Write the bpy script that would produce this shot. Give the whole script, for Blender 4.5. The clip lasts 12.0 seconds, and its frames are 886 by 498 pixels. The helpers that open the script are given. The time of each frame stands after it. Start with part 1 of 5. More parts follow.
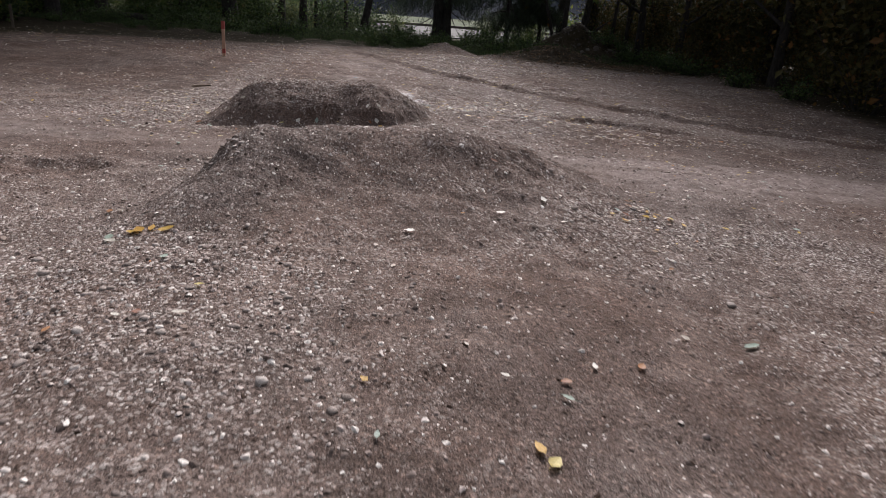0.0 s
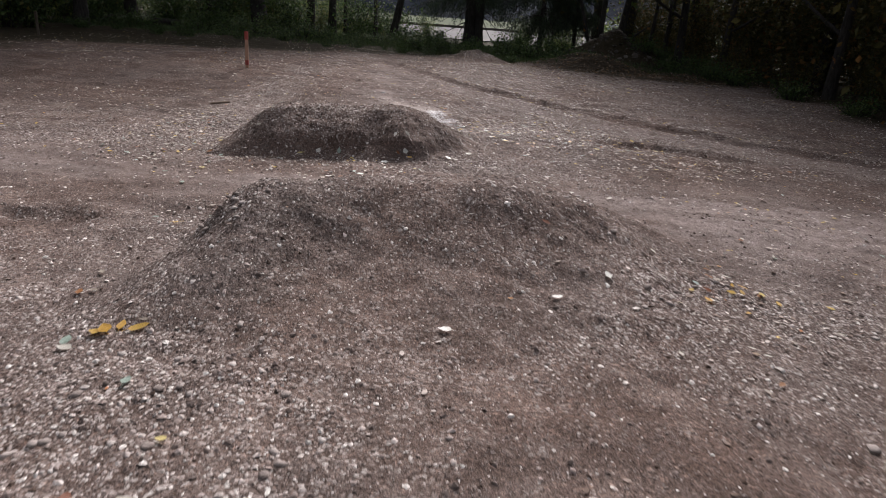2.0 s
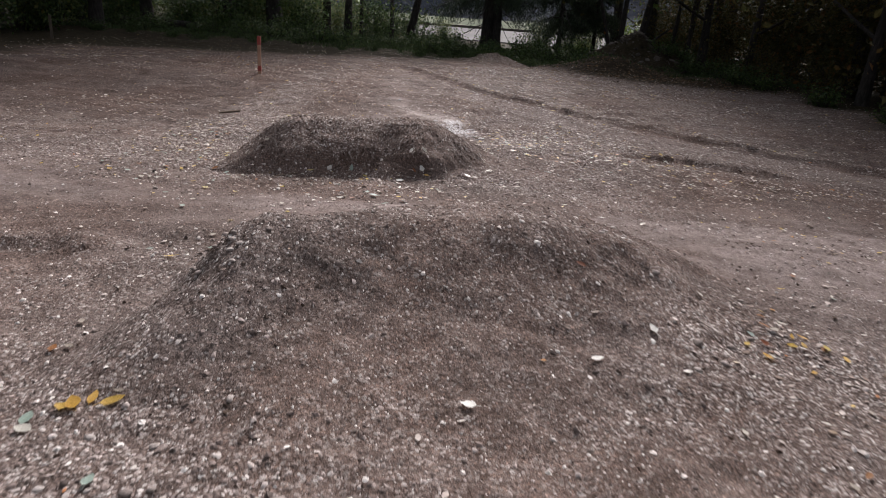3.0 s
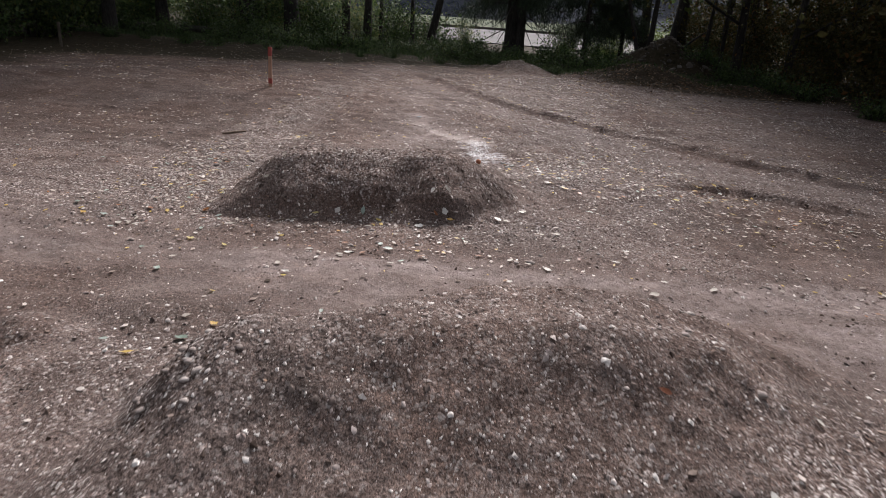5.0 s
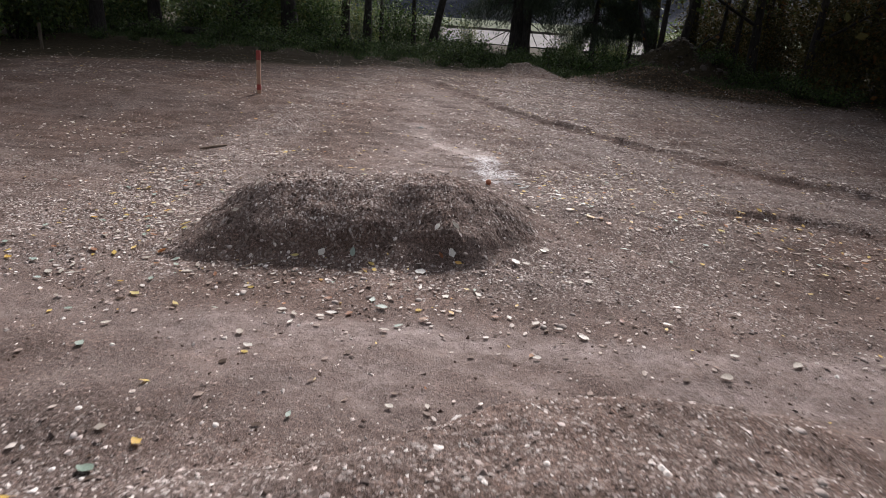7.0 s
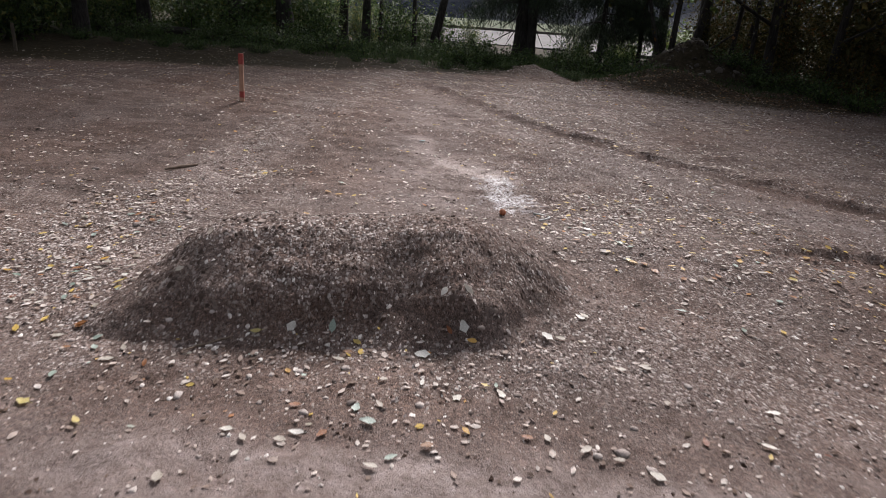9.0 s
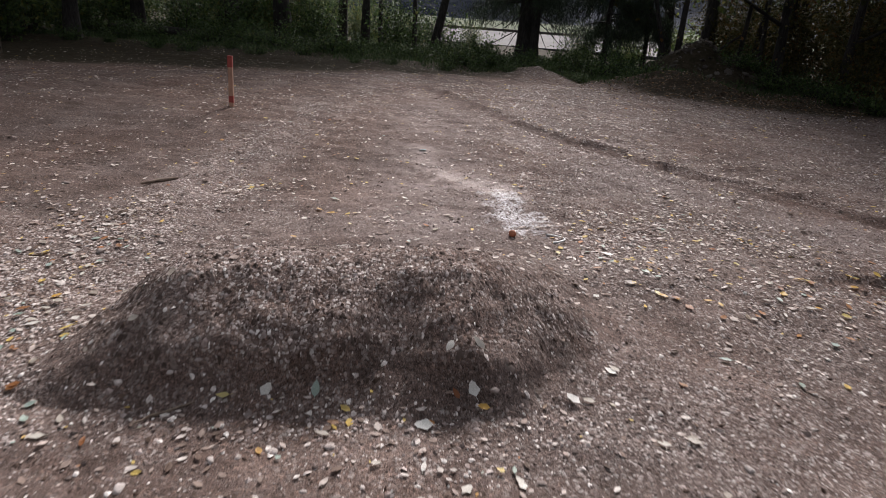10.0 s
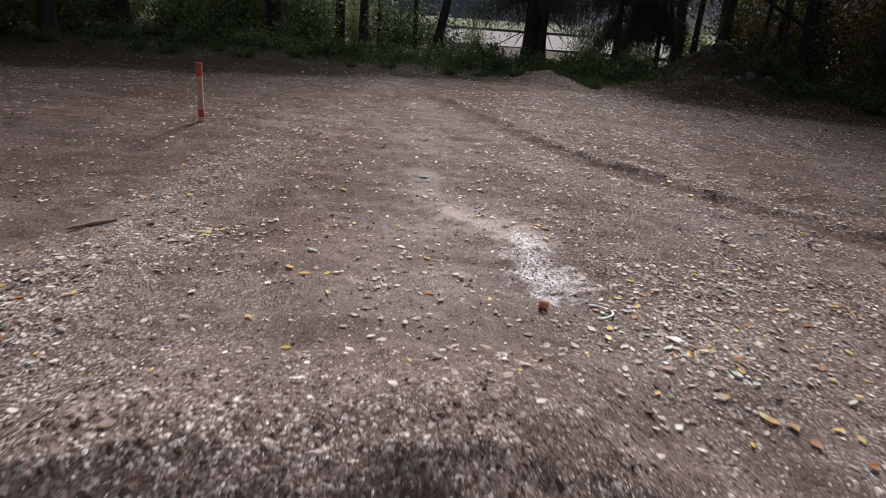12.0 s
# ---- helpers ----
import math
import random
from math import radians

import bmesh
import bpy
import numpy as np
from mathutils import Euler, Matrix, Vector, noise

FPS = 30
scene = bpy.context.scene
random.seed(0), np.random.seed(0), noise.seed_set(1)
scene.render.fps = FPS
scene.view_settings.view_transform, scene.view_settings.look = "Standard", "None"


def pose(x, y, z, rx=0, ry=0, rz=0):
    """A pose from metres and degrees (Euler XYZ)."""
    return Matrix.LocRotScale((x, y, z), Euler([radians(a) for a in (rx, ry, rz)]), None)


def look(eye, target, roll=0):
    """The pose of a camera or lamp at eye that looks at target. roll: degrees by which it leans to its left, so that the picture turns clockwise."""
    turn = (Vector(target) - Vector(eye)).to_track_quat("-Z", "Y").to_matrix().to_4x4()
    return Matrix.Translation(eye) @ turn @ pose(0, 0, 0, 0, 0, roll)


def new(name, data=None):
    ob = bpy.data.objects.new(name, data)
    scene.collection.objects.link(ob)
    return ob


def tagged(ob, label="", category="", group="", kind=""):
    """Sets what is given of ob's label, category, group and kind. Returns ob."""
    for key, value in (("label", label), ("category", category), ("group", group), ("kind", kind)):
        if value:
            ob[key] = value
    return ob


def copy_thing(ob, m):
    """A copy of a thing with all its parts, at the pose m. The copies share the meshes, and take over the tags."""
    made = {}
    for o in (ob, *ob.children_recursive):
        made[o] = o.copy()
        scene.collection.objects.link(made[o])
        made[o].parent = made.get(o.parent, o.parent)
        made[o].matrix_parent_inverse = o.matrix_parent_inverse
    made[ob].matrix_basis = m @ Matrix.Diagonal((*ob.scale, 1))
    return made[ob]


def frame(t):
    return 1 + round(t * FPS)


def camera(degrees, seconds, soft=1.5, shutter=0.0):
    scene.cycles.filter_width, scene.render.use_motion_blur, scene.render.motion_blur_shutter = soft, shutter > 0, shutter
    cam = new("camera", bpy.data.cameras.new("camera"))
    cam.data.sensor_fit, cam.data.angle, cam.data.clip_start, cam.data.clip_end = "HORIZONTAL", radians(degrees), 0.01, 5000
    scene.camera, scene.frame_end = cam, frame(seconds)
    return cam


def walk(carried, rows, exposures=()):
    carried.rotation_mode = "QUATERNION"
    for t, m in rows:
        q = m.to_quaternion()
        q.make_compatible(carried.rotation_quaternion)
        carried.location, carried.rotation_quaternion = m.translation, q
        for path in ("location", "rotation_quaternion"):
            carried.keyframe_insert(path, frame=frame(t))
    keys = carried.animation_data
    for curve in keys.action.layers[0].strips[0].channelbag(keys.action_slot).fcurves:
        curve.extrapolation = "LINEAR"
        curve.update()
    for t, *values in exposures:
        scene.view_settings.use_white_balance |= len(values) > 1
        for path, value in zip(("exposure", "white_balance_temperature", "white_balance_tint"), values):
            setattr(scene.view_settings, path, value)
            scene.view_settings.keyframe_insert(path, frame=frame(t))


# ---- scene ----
cam = camera(70.8, 12.0, soft=0.7, shutter=0.6)
METRES, EYE, TILT, LEAN, TURN = 6.148, 1.5, 0.0, 0.0, 0.0
ROWS = [
    (0.0, 0.0, 0.0, 0.0, 1.45, -20.06, -3.97),
    (0.5, -0.004, 0.0319, 0.0078, 2.25, -20.1, -3.97),
    (1.0, -0.0089, 0.0673, 0.0148, 2.84, -20.13, -3.99),
    (1.5, -0.0138, 0.1007, 0.0207, 3.37, -20.16, -4.01),
    (2.0, -0.0193, 0.1376, 0.0272, 4.04, -20.19, -4.0),
    (2.5, -0.0248, 0.1722, 0.0331, 4.7, -20.23, -3.96),
    (3.0, -0.0314, 0.2102, 0.0393, 5.45, -20.28, -3.97),
    (5.0, -0.0577, 0.3616, 0.0597, 7.21, -20.32, -3.89),
    (5.5, -0.0635, 0.3979, 0.0603, 7.3, -20.3, -3.87),
    (6.0, -0.0703, 0.4403, 0.0598, 7.32, -20.27, -3.86),
    (6.5, -0.0763, 0.4771, 0.0592, 7.34, -20.26, -3.86),
    (8.5, -0.1042, 0.6416, 0.0579, 7.41, -20.3, -3.84),
    (9.0, -0.1116, 0.6868, 0.0575, 7.43, -20.28, -3.84),
    (9.5, -0.1189, 0.7296, 0.0573, 7.45, -20.27, -3.83),
    (10.0, -0.1271, 0.7777, 0.0571, 7.47, -20.27, -3.85),
    (10.5, -0.135, 0.8238, 0.0571, 7.48, -20.28, -3.88),
    (11.0, -0.1432, 0.875, 0.0573, 7.51, -20.26, -3.87),
    (11.5, -0.1517, 0.928, 0.0572, 7.53, -20.25, -3.87),
    (12.0, -0.1611, 0.9817, 0.0576, 7.55, -20.26, -3.87),
]
walk(cam, [(t, pose(0, 0, EYE, TILT, LEAN, TURN) @ pose(METRES * x, METRES * y, METRES * z, 90 + pitch, roll, yaw)) for t, x, y, z, yaw, pitch, roll in ROWS],
     exposures=[(0.0, 0.44, 6300, 14), (5.0, 0.56, 6300, 14), (12.0, 0.62, 6300, 14)])

# ---- sky and sun: soft light from ahead, behind the trees ----
world = bpy.data.worlds.new("sky")
scene.world = world
world.use_nodes = True
wn = world.node_tree.nodes
sky = wn.new("ShaderNodeTexSky")
sky.sky_type, sky.sun_disc = "NISHITA", False
SUN_ELEVATION, SUN_AZIMUTH = 38.0, 4.0
sky.sun_elevation, sky.sun_rotation = radians(SUN_ELEVATION), radians(SUN_AZIMUTH)
sky.air_density, sky.dust_density = 1.0, 3.0
hazy = wn.new("ShaderNodeHueSaturation")
hazy.inputs["Saturation"].default_value = 0.2
world.node_tree.links.new(sky.outputs[0], hazy.inputs["Color"])
world.node_tree.links.new(hazy.outputs[0], wn["Background"].inputs[0])
wn["Background"].inputs[1].default_value = 0.11
lamp = bpy.data.lights.new("sun", "SUN")
lamp.energy, lamp.angle, lamp.color = 3.9, radians(17), (1.0, 0.93, 0.86)
sun = new("sun", lamp)
sun.matrix_world = look((40 * math.sin(radians(SUN_AZIMUTH)), 40 * math.cos(radians(SUN_AZIMUTH)), 40 * math.tan(radians(SUN_ELEVATION))), (0, 0, 0))

# ---- numbers: noise and the lie of the land ----
def lattice(ix, iy, seed):
    h = (ix.astype(np.int64) * 374761393 + iy.astype(np.int64) * 668265263 + seed * 974634541) & 0x7FFFFFFF
    h = ((h ^ (h >> 13)) * 1274126177) & 0x7FFFFFFF
    return ((h ^ (h >> 16)) & 0xFFFF) / 65535.0


def vnoise(x, y, seed=0):
    """Smooth value noise, -1 to 1."""
    fx, fy = np.floor(x), np.floor(y)
    u, v = x - fx, y - fy
    u, v = u * u * (3 - 2 * u), v * v * (3 - 2 * v)
    a, b = lattice(fx, fy, seed), lattice(fx + 1, fy, seed)
    c, d = lattice(fx, fy + 1, seed), lattice(fx + 1, fy + 1, seed)
    return 2 * (a + (b - a) * u + (c - a) * v + (a - b - c + d) * u * v) - 1


def step(a, b, v):
    k = np.clip((v - a) / (b - a), 0, 1)
    return k * k * (3 - 2 * k)


def along(points, x, y):
    """Distance from a line of points, with its sign (positive beyond it), and the distance past its ends."""
    best, sign = np.full(x.shape, 1e9), np.ones(x.shape)
    for (ax, ay), (bx, by) in zip(points, points[1:]):
        dx, dy = bx - ax, by - ay
        k = np.clip(((x - ax) * dx + (y - ay) * dy) / (dx * dx + dy * dy), 0, 1)
        d = np.hypot(x - ax - k * dx, y - ay - k * dy)
        near = d < best
        best = np.where(near, d, best)
        sign = np.where(near, np.sign((y - ay) * dx - (x - ax) * dy), sign)
    return best * sign


RUT_LONG = [(-2.6, 17.2), (-1.38, 15.0), (-0.68, 13.75), (-0.07, 13.0), (0.67, 12.45), (1.33, 12.0), (2.2, 11.4), (4.0, 10.4), (7.5, 9.0)]
RUT_SHORT = [(1.72, 9.22), (2.35, 9.3), (3.1, 9.08)]
RUT_LEFT = [(-4.8, 4.3), (-3.3, 4.42), (-2.8, 4.55)]
RUT_FAR = [(-9.4, 12.0), (-8.1, 12.75), (-7.6, 13.5), (-6.9, 14.6)]


def rut_ends(line, x, y):
    """1 along a rut, fading to 0 past its ends."""
    return 1 - step(0.0, 0.5, np.maximum(line[0][0] - x, x - line[-1][0]))


def ground_z(x, y):
    z = 0.312 - 0.022 * np.clip(x, 0, 6) - 0.012 * np.clip(-1.0 - x, 0, 5)
    z = z + 0.06 * np.exp(-((x - 0.5) / 0.9) ** 2 - ((y - 8.8) / 0.5) ** 2) + 0.035 * np.exp(-((x - 0.5) / 0.6) ** 2 - ((y - 6.2) / 0.6) ** 2)
    side = step(-1.0, -4.0, x)
    z = z + 0.22 * step(9.8, 14.5, y) * (1 - side) + 0.27 * step(10.4, 12.9, y) * side + 0.07 * step(14, 21, y) - 0.45 * step(31, 52, y)
    z = z + 0.05 * np.exp(-((x + 0.5) / 1.1) ** 2) * (1 - step(2.2, 3.6, y))
    z = z + 0.03 * np.exp(-((x + 1.3) / 0.8) ** 2) * (1 - step(3.0, 4.5, y)) - 0.035 * step(0.9, 1.9, x) * (1 - step(3.6, 5.2, y))
    wob = 0.10 * vnoise(x * 2.3, y * 2.3, 5) + 0.06 * vnoise(x * 7, y * 7, 12)
    for line, deep, wide in ((RUT_LONG, 0.036, 0.17), (RUT_SHORT, 0.05, 0.2), (RUT_LEFT, 0.035, 0.2), (RUT_FAR, 0.05, 0.2)):
        d = along(line, x, y) + wob
        k = np.clip(0.85 + 0.35 * vnoise(x * 1.7, y * 1.7, 9) + 0.5 * vnoise(x * 7, y * 7, 10), 0.25, 1.5)
        bed = np.where(d < 0, -np.exp(-(d / (2.2 * wide)) ** 2), -1 + 1.6 * step(0, 0.8 * wide, d))
        z = z + k * deep * np.where(d < 0.8 * wide, bed, 0.6 * np.exp(-((d - 0.8 * wide) / (3 * wide)) ** 2)) * rut_ends(line, x, y)
    streak = np.exp(-((x - 2.8) / 1.5) ** 2) * step(3.0, 4.0, y) * (1 - step(8.6, 9.6, y)) + 0.6 * np.exp(-((x + 3.6) / 1.3) ** 2 - ((y - 5.5) / 0.9) ** 2)
    z = z + 0.011 * vnoise(x * 1.3, (y + 0.12 * x) * 7.5, 13) * streak
    far = step(60, 130, np.hypot(x, y))
    z = z + 0.018 * vnoise(x * 0.8, y * 0.8, 1) + 0.010 * vnoise(x * 2.7, y * 2.7, 2) + 0.10 * vnoise(x * 0.13, y * 0.13, 3) * step(15, 24, y)
    z = z + (0.010 * vnoise(x * 5.2, y * 5.2, 11) + 0.010 * vnoise(x * 11, y * 11, 4) + 0.003 * vnoise(x * 23, y * 23, 6)) * (1 - far)
    return z + 0.04 * step(18.5, 22, y + 0.35 * np.abs(x)) * vnoise(x * 0.9, y * 0.9, 8) * (1 - far)


def mound_a(x, y):
    """The nearer roller: a long worn ramp up to a straight lip, a flat top that widens to one side, loose flanks."""
    xx = x + 0.05 * vnoise(x * 3, y * 3, 21) + 0.018 * vnoise(x * 8, y * 8, 25)
    crest = 4.57 + 0.28 * np.clip(xx, -1.9, 0.7) + 0.03 * vnoise(x * 1.9, y * 0.3, 27)
    w = y - crest + 0.01 * vnoise(x * 2.2, y * 2.2, 22)
    front = 1 / (1 + (w / (0.52 + 0.14 * step(-0.6, -1.35, xx) + 0.08 * step(0.3, 0.8, xx))) ** 2) * (1 - step(1.0, 2.0, -w)) * (1 - step(0.7, 1.4, -w) * step(-0.9, -1.3, xx))
    flat = 0.40 * step(-1.05, -0.25, xx)
    back = (1 - 0.24 * np.clip(w, 0, flat)) * (1 - step(0.02 + flat, 0.80 + 0.6 * flat, w))
    prof = np.where(w < 0, front, back)
    low = np.clip(crest - y, 0, 1.2)
    left = step(-1.93, -1.27, xx + 0.05 * vnoise(x * 6, y * 6, 26) + 0.04 * low)
    right = 1 - step(-0.05, 1.72, xx - 0.20 * low)
    h = 0.452 * prof * left * right + 0.025 * np.exp(-((xx + 1.44) / 0.10) ** 2 - ((y - 4.08) / 0.14) ** 2) + 0.025 * np.exp(-((xx - 0.52) / 0.16) ** 2 - ((y - 4.72) / 0.12) ** 2)
    return h * (1 + 0.012 * vnoise(x * 5, y * 5, 23)) + (0.005 * vnoise(x * 12, y * 12, 24) + 0.005 * vnoise(x * 26, y * 26, 28)) * step(0.01, 0.06, h) - 0.012


def mound_b(x, y):
    """The farther roller: a steep, crumbling front with a washed-out hollow, a long back."""
    xx = x + 0.04 * vnoise(x * 3.1, y * 3.1, 31)
    toe = 6.84 + 0.20 * (np.clip(xx, -2.1, 0) + 1.3) + 0.03 * vnoise(x * 1.6, y * 0.4, 33) + 0.30 * step(-0.6, 0.1, xx)
    rim = 7.55 + 0.23 * (np.clip(xx, -2.2, -0.3) + 1.1) + 0.05 * vnoise(x * 2.2, y * 0.3, 32) + 0.04 * vnoise(x * 6, y * 1.5, 30)
    w = y - rim
    k = np.clip((y - toe) / (rim - 0.06 - toe), 0, 1)
    lip = 0.27 + 0.13 * step(-1.9, -0.8, x) + 0.11 * vnoise(x * 2.6, y * 0.4, 35) + 0.12 * vnoise(x * 7.5, y * 1.2, 38)
    ledge = 0.32 * np.clip(0.62 + 0.75 * vnoise(x * 3.4, y * 0.6, 34) + 0.55 * vnoise(x * 9, y * 1.5, 39), 0, 1) * step(-2.4, -1.9, x) * (1 - step(-0.7, -0.3, x))
    base = 0.33 - 0.45 * ledge
    face = np.where(k < lip, base * (k / lip) ** 1.1, base + ledge * step(lip, lip + 0.05, k) + (0.96 - base - ledge) * np.clip((k - lip) / (1 - lip), 0, 1) ** 0.8)
    prof = np.where(w < -0.06, face, (0.96 + 0.04 * step(-0.06, 0.12, w)) * (1 - step(0.05, 1.45, w)))
    left = 0.78 * step(-2.88, -2.12, xx - 0.05 * w) + 0.22 * step(-3.2, -2.3, xx)
    right = 1 - 0.85 * step(-0.95, -0.12, xx) - 0.15 * step(-0.5, 0.3, xx)
    h = 0.445 * prof * left * right
    return h * (1 + 0.035 * vnoise(x * 4, y * 4, 36)) + (0.014 * vnoise(x * 5, y * 7, 37) + 0.012 * vnoise(x * 11, y * 12, 46) + 0.008 * vnoise(x * 25, y * 25, 40)) * step(0.015, 0.09, h) * (1 - 0.7 * step(0.30, 0.40, h)) - 0.012


def mound_far(x, y):
    h = 0.31 * np.exp(-((x + 0.55) / 0.85) ** 2 - ((y - 22.3) / 0.9) ** 2)
    return h * (1 + 0.15 * vnoise(x * 2.5, y * 2.5, 41)) - 0.03


def mound_leafy(x, y):
    h = 0.52 * np.exp(-((x - 3.15) / 1.4) ** 2 - ((y - 22.6) / 1.3) ** 2)
    return h * (1 + 0.18 * vnoise(x * 1.9, y * 1.9, 43)) - 0.03


def pile_z(x, y):
    h = 1.3 * np.exp(-((x - 4.75) / 1.55) ** 2 - ((y - 26.3) / 1.2) ** 2)
    return h * (1 + 0.25 * vnoise(x * 1.7, y * 1.7, 47)) - 0.03


MOUNDS = {"a": (mound_a, (-2.6, 2.2, 1.9, 5.9)), "b": (mound_b, (-3.4, 6.5, 0.35, 9.9)), "far": (mound_far, (-3.2, 19.8, 2.1, 24.8)), "leafy": (mound_leafy, (-0.6, 19.0, 6.8, 26.2)),
          "pile": (pile_z, (1.2, 22.9, 8.0, 29.7))}


def land_z(x, y):
    """Height of what one would step on, mounds included."""
    x, y = np.asarray(x, float), np.asarray(y, float)
    top = np.zeros(np.broadcast(x, y).shape)
    for f, (x0, y0, x1, y1) in MOUNDS.values():
        top = np.where((x > x0) & (x < x1) & (y > y0) & (y < y1), np.maximum(top, f(x, y)), top)
    return ground_z(x, y) + top


def gravel_amount(x, y):
    """0: bare trodden soil, 1: loose gravel."""
    n = 0.5 + 0.5 * vnoise(x * 1.1, y * 1.1, 51) * 0.7 + 0.25 * vnoise(x * 3.7, y * 3.7, 52)
    lane = np.exp(-((y - 5.75 - 0.05 * x) / 0.62) ** 2)
    lane = np.maximum(lane, np.exp(-((x - 2.8) / 1.3) ** 2 - ((y - 7.0) / 1.5) ** 2))
    lane = np.maximum(lane, 0.9 * np.exp(-((x + 2.1 - 0.0 * y) / 0.9) ** 2) * step(9.2, 10.2, y))
    lane = np.maximum(lane, 0.9 * step(-3.6, -4.8, x) * step(8.6, 9.6, y))
    lane = np.maximum(lane, 0.55 * np.exp(-((x - 0.75) / 0.8) ** 2) * (1 - step(2.5, 3.6, y)))
    lane = np.maximum(lane, 0.2 * np.exp(-((x + 0.3) / 0.8) ** 2 - ((y - 3.5) / 0.6) ** 2))
    heap = 0.28 * np.exp(-((x + 1.3) / 0.9) ** 2 - ((y - 2.2) / 1.0) ** 2)
    heap = np.maximum(heap, 0.1 * np.exp(-((x - 0.3) / 0.9) ** 2) * step(8.0, 8.8, y) * (1 - step(12, 14, y)))
    heap = np.maximum(heap, 0.6 * np.exp(-((x + 3.3) / 0.8) ** 2 - ((y - 8.0) / 1.7) ** 2))
    heap = np.maximum(heap, 0.7 * np.exp(-((y - 4.2 + 0.05 * x) / 0.35) ** 2) * step(0.5, 1.0, x) * (1 - step(2.4, 3.4, x)))
    hb = mound_b(x, y)
    heap = np.maximum(heap, 0.1 * step(0.12, 0.24, hb) * (y < 7.55) + 0.3 * step(0.33, 0.40, hb) * (y < 7.6))
    lane = np.maximum(lane, 0.1 * step(0.05, 0.15, mound_a(x, y)) * step(-1.5, -1.0, x))
    heap = np.maximum(heap, 0.3 * step(0.27, 0.40, mound_a(x, y)))
    lane = np.maximum(lane, 0.3 * step(0.03, 0.06, hb) * (1 - step(0.12, 0.2, hb)) * (y < 7.6))
    lane = np.maximum(lane, 0.6 * np.exp(-((x + 1.5) / 0.8) ** 2 - ((y - 8.9) / 0.5) ** 2))
    for line in (RUT_LONG, RUT_SHORT, RUT_LEFT):
        d = along(line, x, y)
        lane = np.maximum(lane, 0.8 * np.exp(-((d + 0.05) / 0.09) ** 2) * rut_ends(line, x, y))
    amount = np.clip(0.25 + 0.55 * n - 0.75 * lane + 0.6 * heap, 0, 1)
    ramp_a = 0.75 * step(0.04, 0.14, mound_a(x, y)) * step(-1.5, -1.1, x) * (1 - step(0.5, 0.9, x))
    return amount * (1 - ramp_a) + 0.40 * ramp_a


def worn_amount(x, y):
    """Dry soil, packed pale and smooth by wheels."""
    w = np.exp(-((y - 5.85 - 0.06 * x) / 0.55) ** 2) * step(-3.2, -1.2, x) + 0.9 * np.exp(-((x - 2.4) / 1.2) ** 2 - ((y - 5.9) / 0.9) ** 2)
    w = np.maximum(w, 0.75 * np.exp(-((x + 1.5 + 0.12 * (y - 10)) / 0.7) ** 2) * step(8.3, 9.5, y) * (1 - step(13, 16, y)))
    w = np.maximum(w, 0.6 * np.exp(-((along(RUT_LONG, x, y) + 0.75) / 0.4) ** 2) * rut_ends(RUT_LONG, x, y))
    w = np.maximum(w, 0.6 * np.exp(-((x + 4.2) / 1.8) ** 2 - ((y - 6.0) / 0.7) ** 2))
    streak = 0.75 + 0.5 * vnoise(x * 0.9, y * 4.5, 65) + 0.35 * vnoise(x * 3.1, y * 9, 66)
    return np.clip(w * streak, 0, 1) * (1 - step(0.02, 0.1, mound_a(x, y))) * (1 - step(0.05, 0.15, mound_b(x, y)))


SILT = [(-1.88, 11.95), (-1.76, 11.5), (-1.5, 11.08), (-1.25, 10.93), (-0.95, 10.8), (-0.82, 10.55)]


def silt_amount(x, y):
    d = np.abs(along(SILT, x, y)) + 0.10 * vnoise(x * 5, y * 5, 61) + 0.09 * vnoise(x * 17, y * 17, 62)
    return (1 - step(0.0, 0.29, d)) * (0.40 + 0.50 * (1 - step(10.9, 11.5, y)))


# line of the wet mud that carries the painted sky glint
WET_GLINT = [(-0.88, 10.52), (-0.80, 10.2), (-0.68, 9.75)]


def wet_glint_amount(x, y):
    d = np.abs(along(WET_GLINT, x, y)) + 0.10 * vnoise(x * 6, y * 6, 63) + 0.14 * vnoise(x * 21, y * 21, 64)
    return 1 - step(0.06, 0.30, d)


def litter_amount(x, y):
    """Leaf mould and moss under the trees round the clearing."""
    edge = y - (19.7 + 0.54 * np.clip(x + 4, -8, 0) + 0.55 * np.clip(x + 4, 0, 8)) + 0.3 * vnoise(x * 0.7, y * 0.7, 71) + 0.12 * vnoise(x * 3, y * 3, 75)
    side = x - (6.6 + 0.06 * y) + 0.7 * vnoise(x * 0.8, y * 0.8, 72)
    west = -10.2 - x + 0.7 * vnoise(x * 0.8, y * 0.8, 73)
    d = np.maximum(np.maximum(edge, side), np.maximum(west, -3.0 - y))
    heap = np.exp(-((x + 0.55) / 0.9) ** 2 - ((y - 22.2) / 1.0) ** 2)
    return np.maximum(step(-0.7, 0.6, d + 0.25 * vnoise(x * 5, y * 5, 76)) * (1 - 0.6 * heap), 0.95 * (1 - step(0.75, 1.25, np.hypot((x - 4.7) / 3.2, (y - 21.9) / 3.0) + 0.15 * vnoise(x * 1.3, y * 1.3, 74))))


# ---- materials ----
def material(name):
    m = bpy.data.materials.new(name)
    m.use_nodes = True
    return m, m.node_tree.nodes, m.node_tree.links, m.node_tree.nodes["Principled BSDF"]


def tex(nodes, links, kind, scale, **more):
    t = nodes.new(kind)
    t.inputs["Scale"].default_value = scale
    for key, value in more.items():
        t.inputs[key].default_value = value
    links.new(nodes.new("ShaderNodeTexCoord").outputs["Object"], t.inputs["Vector"])
    return t


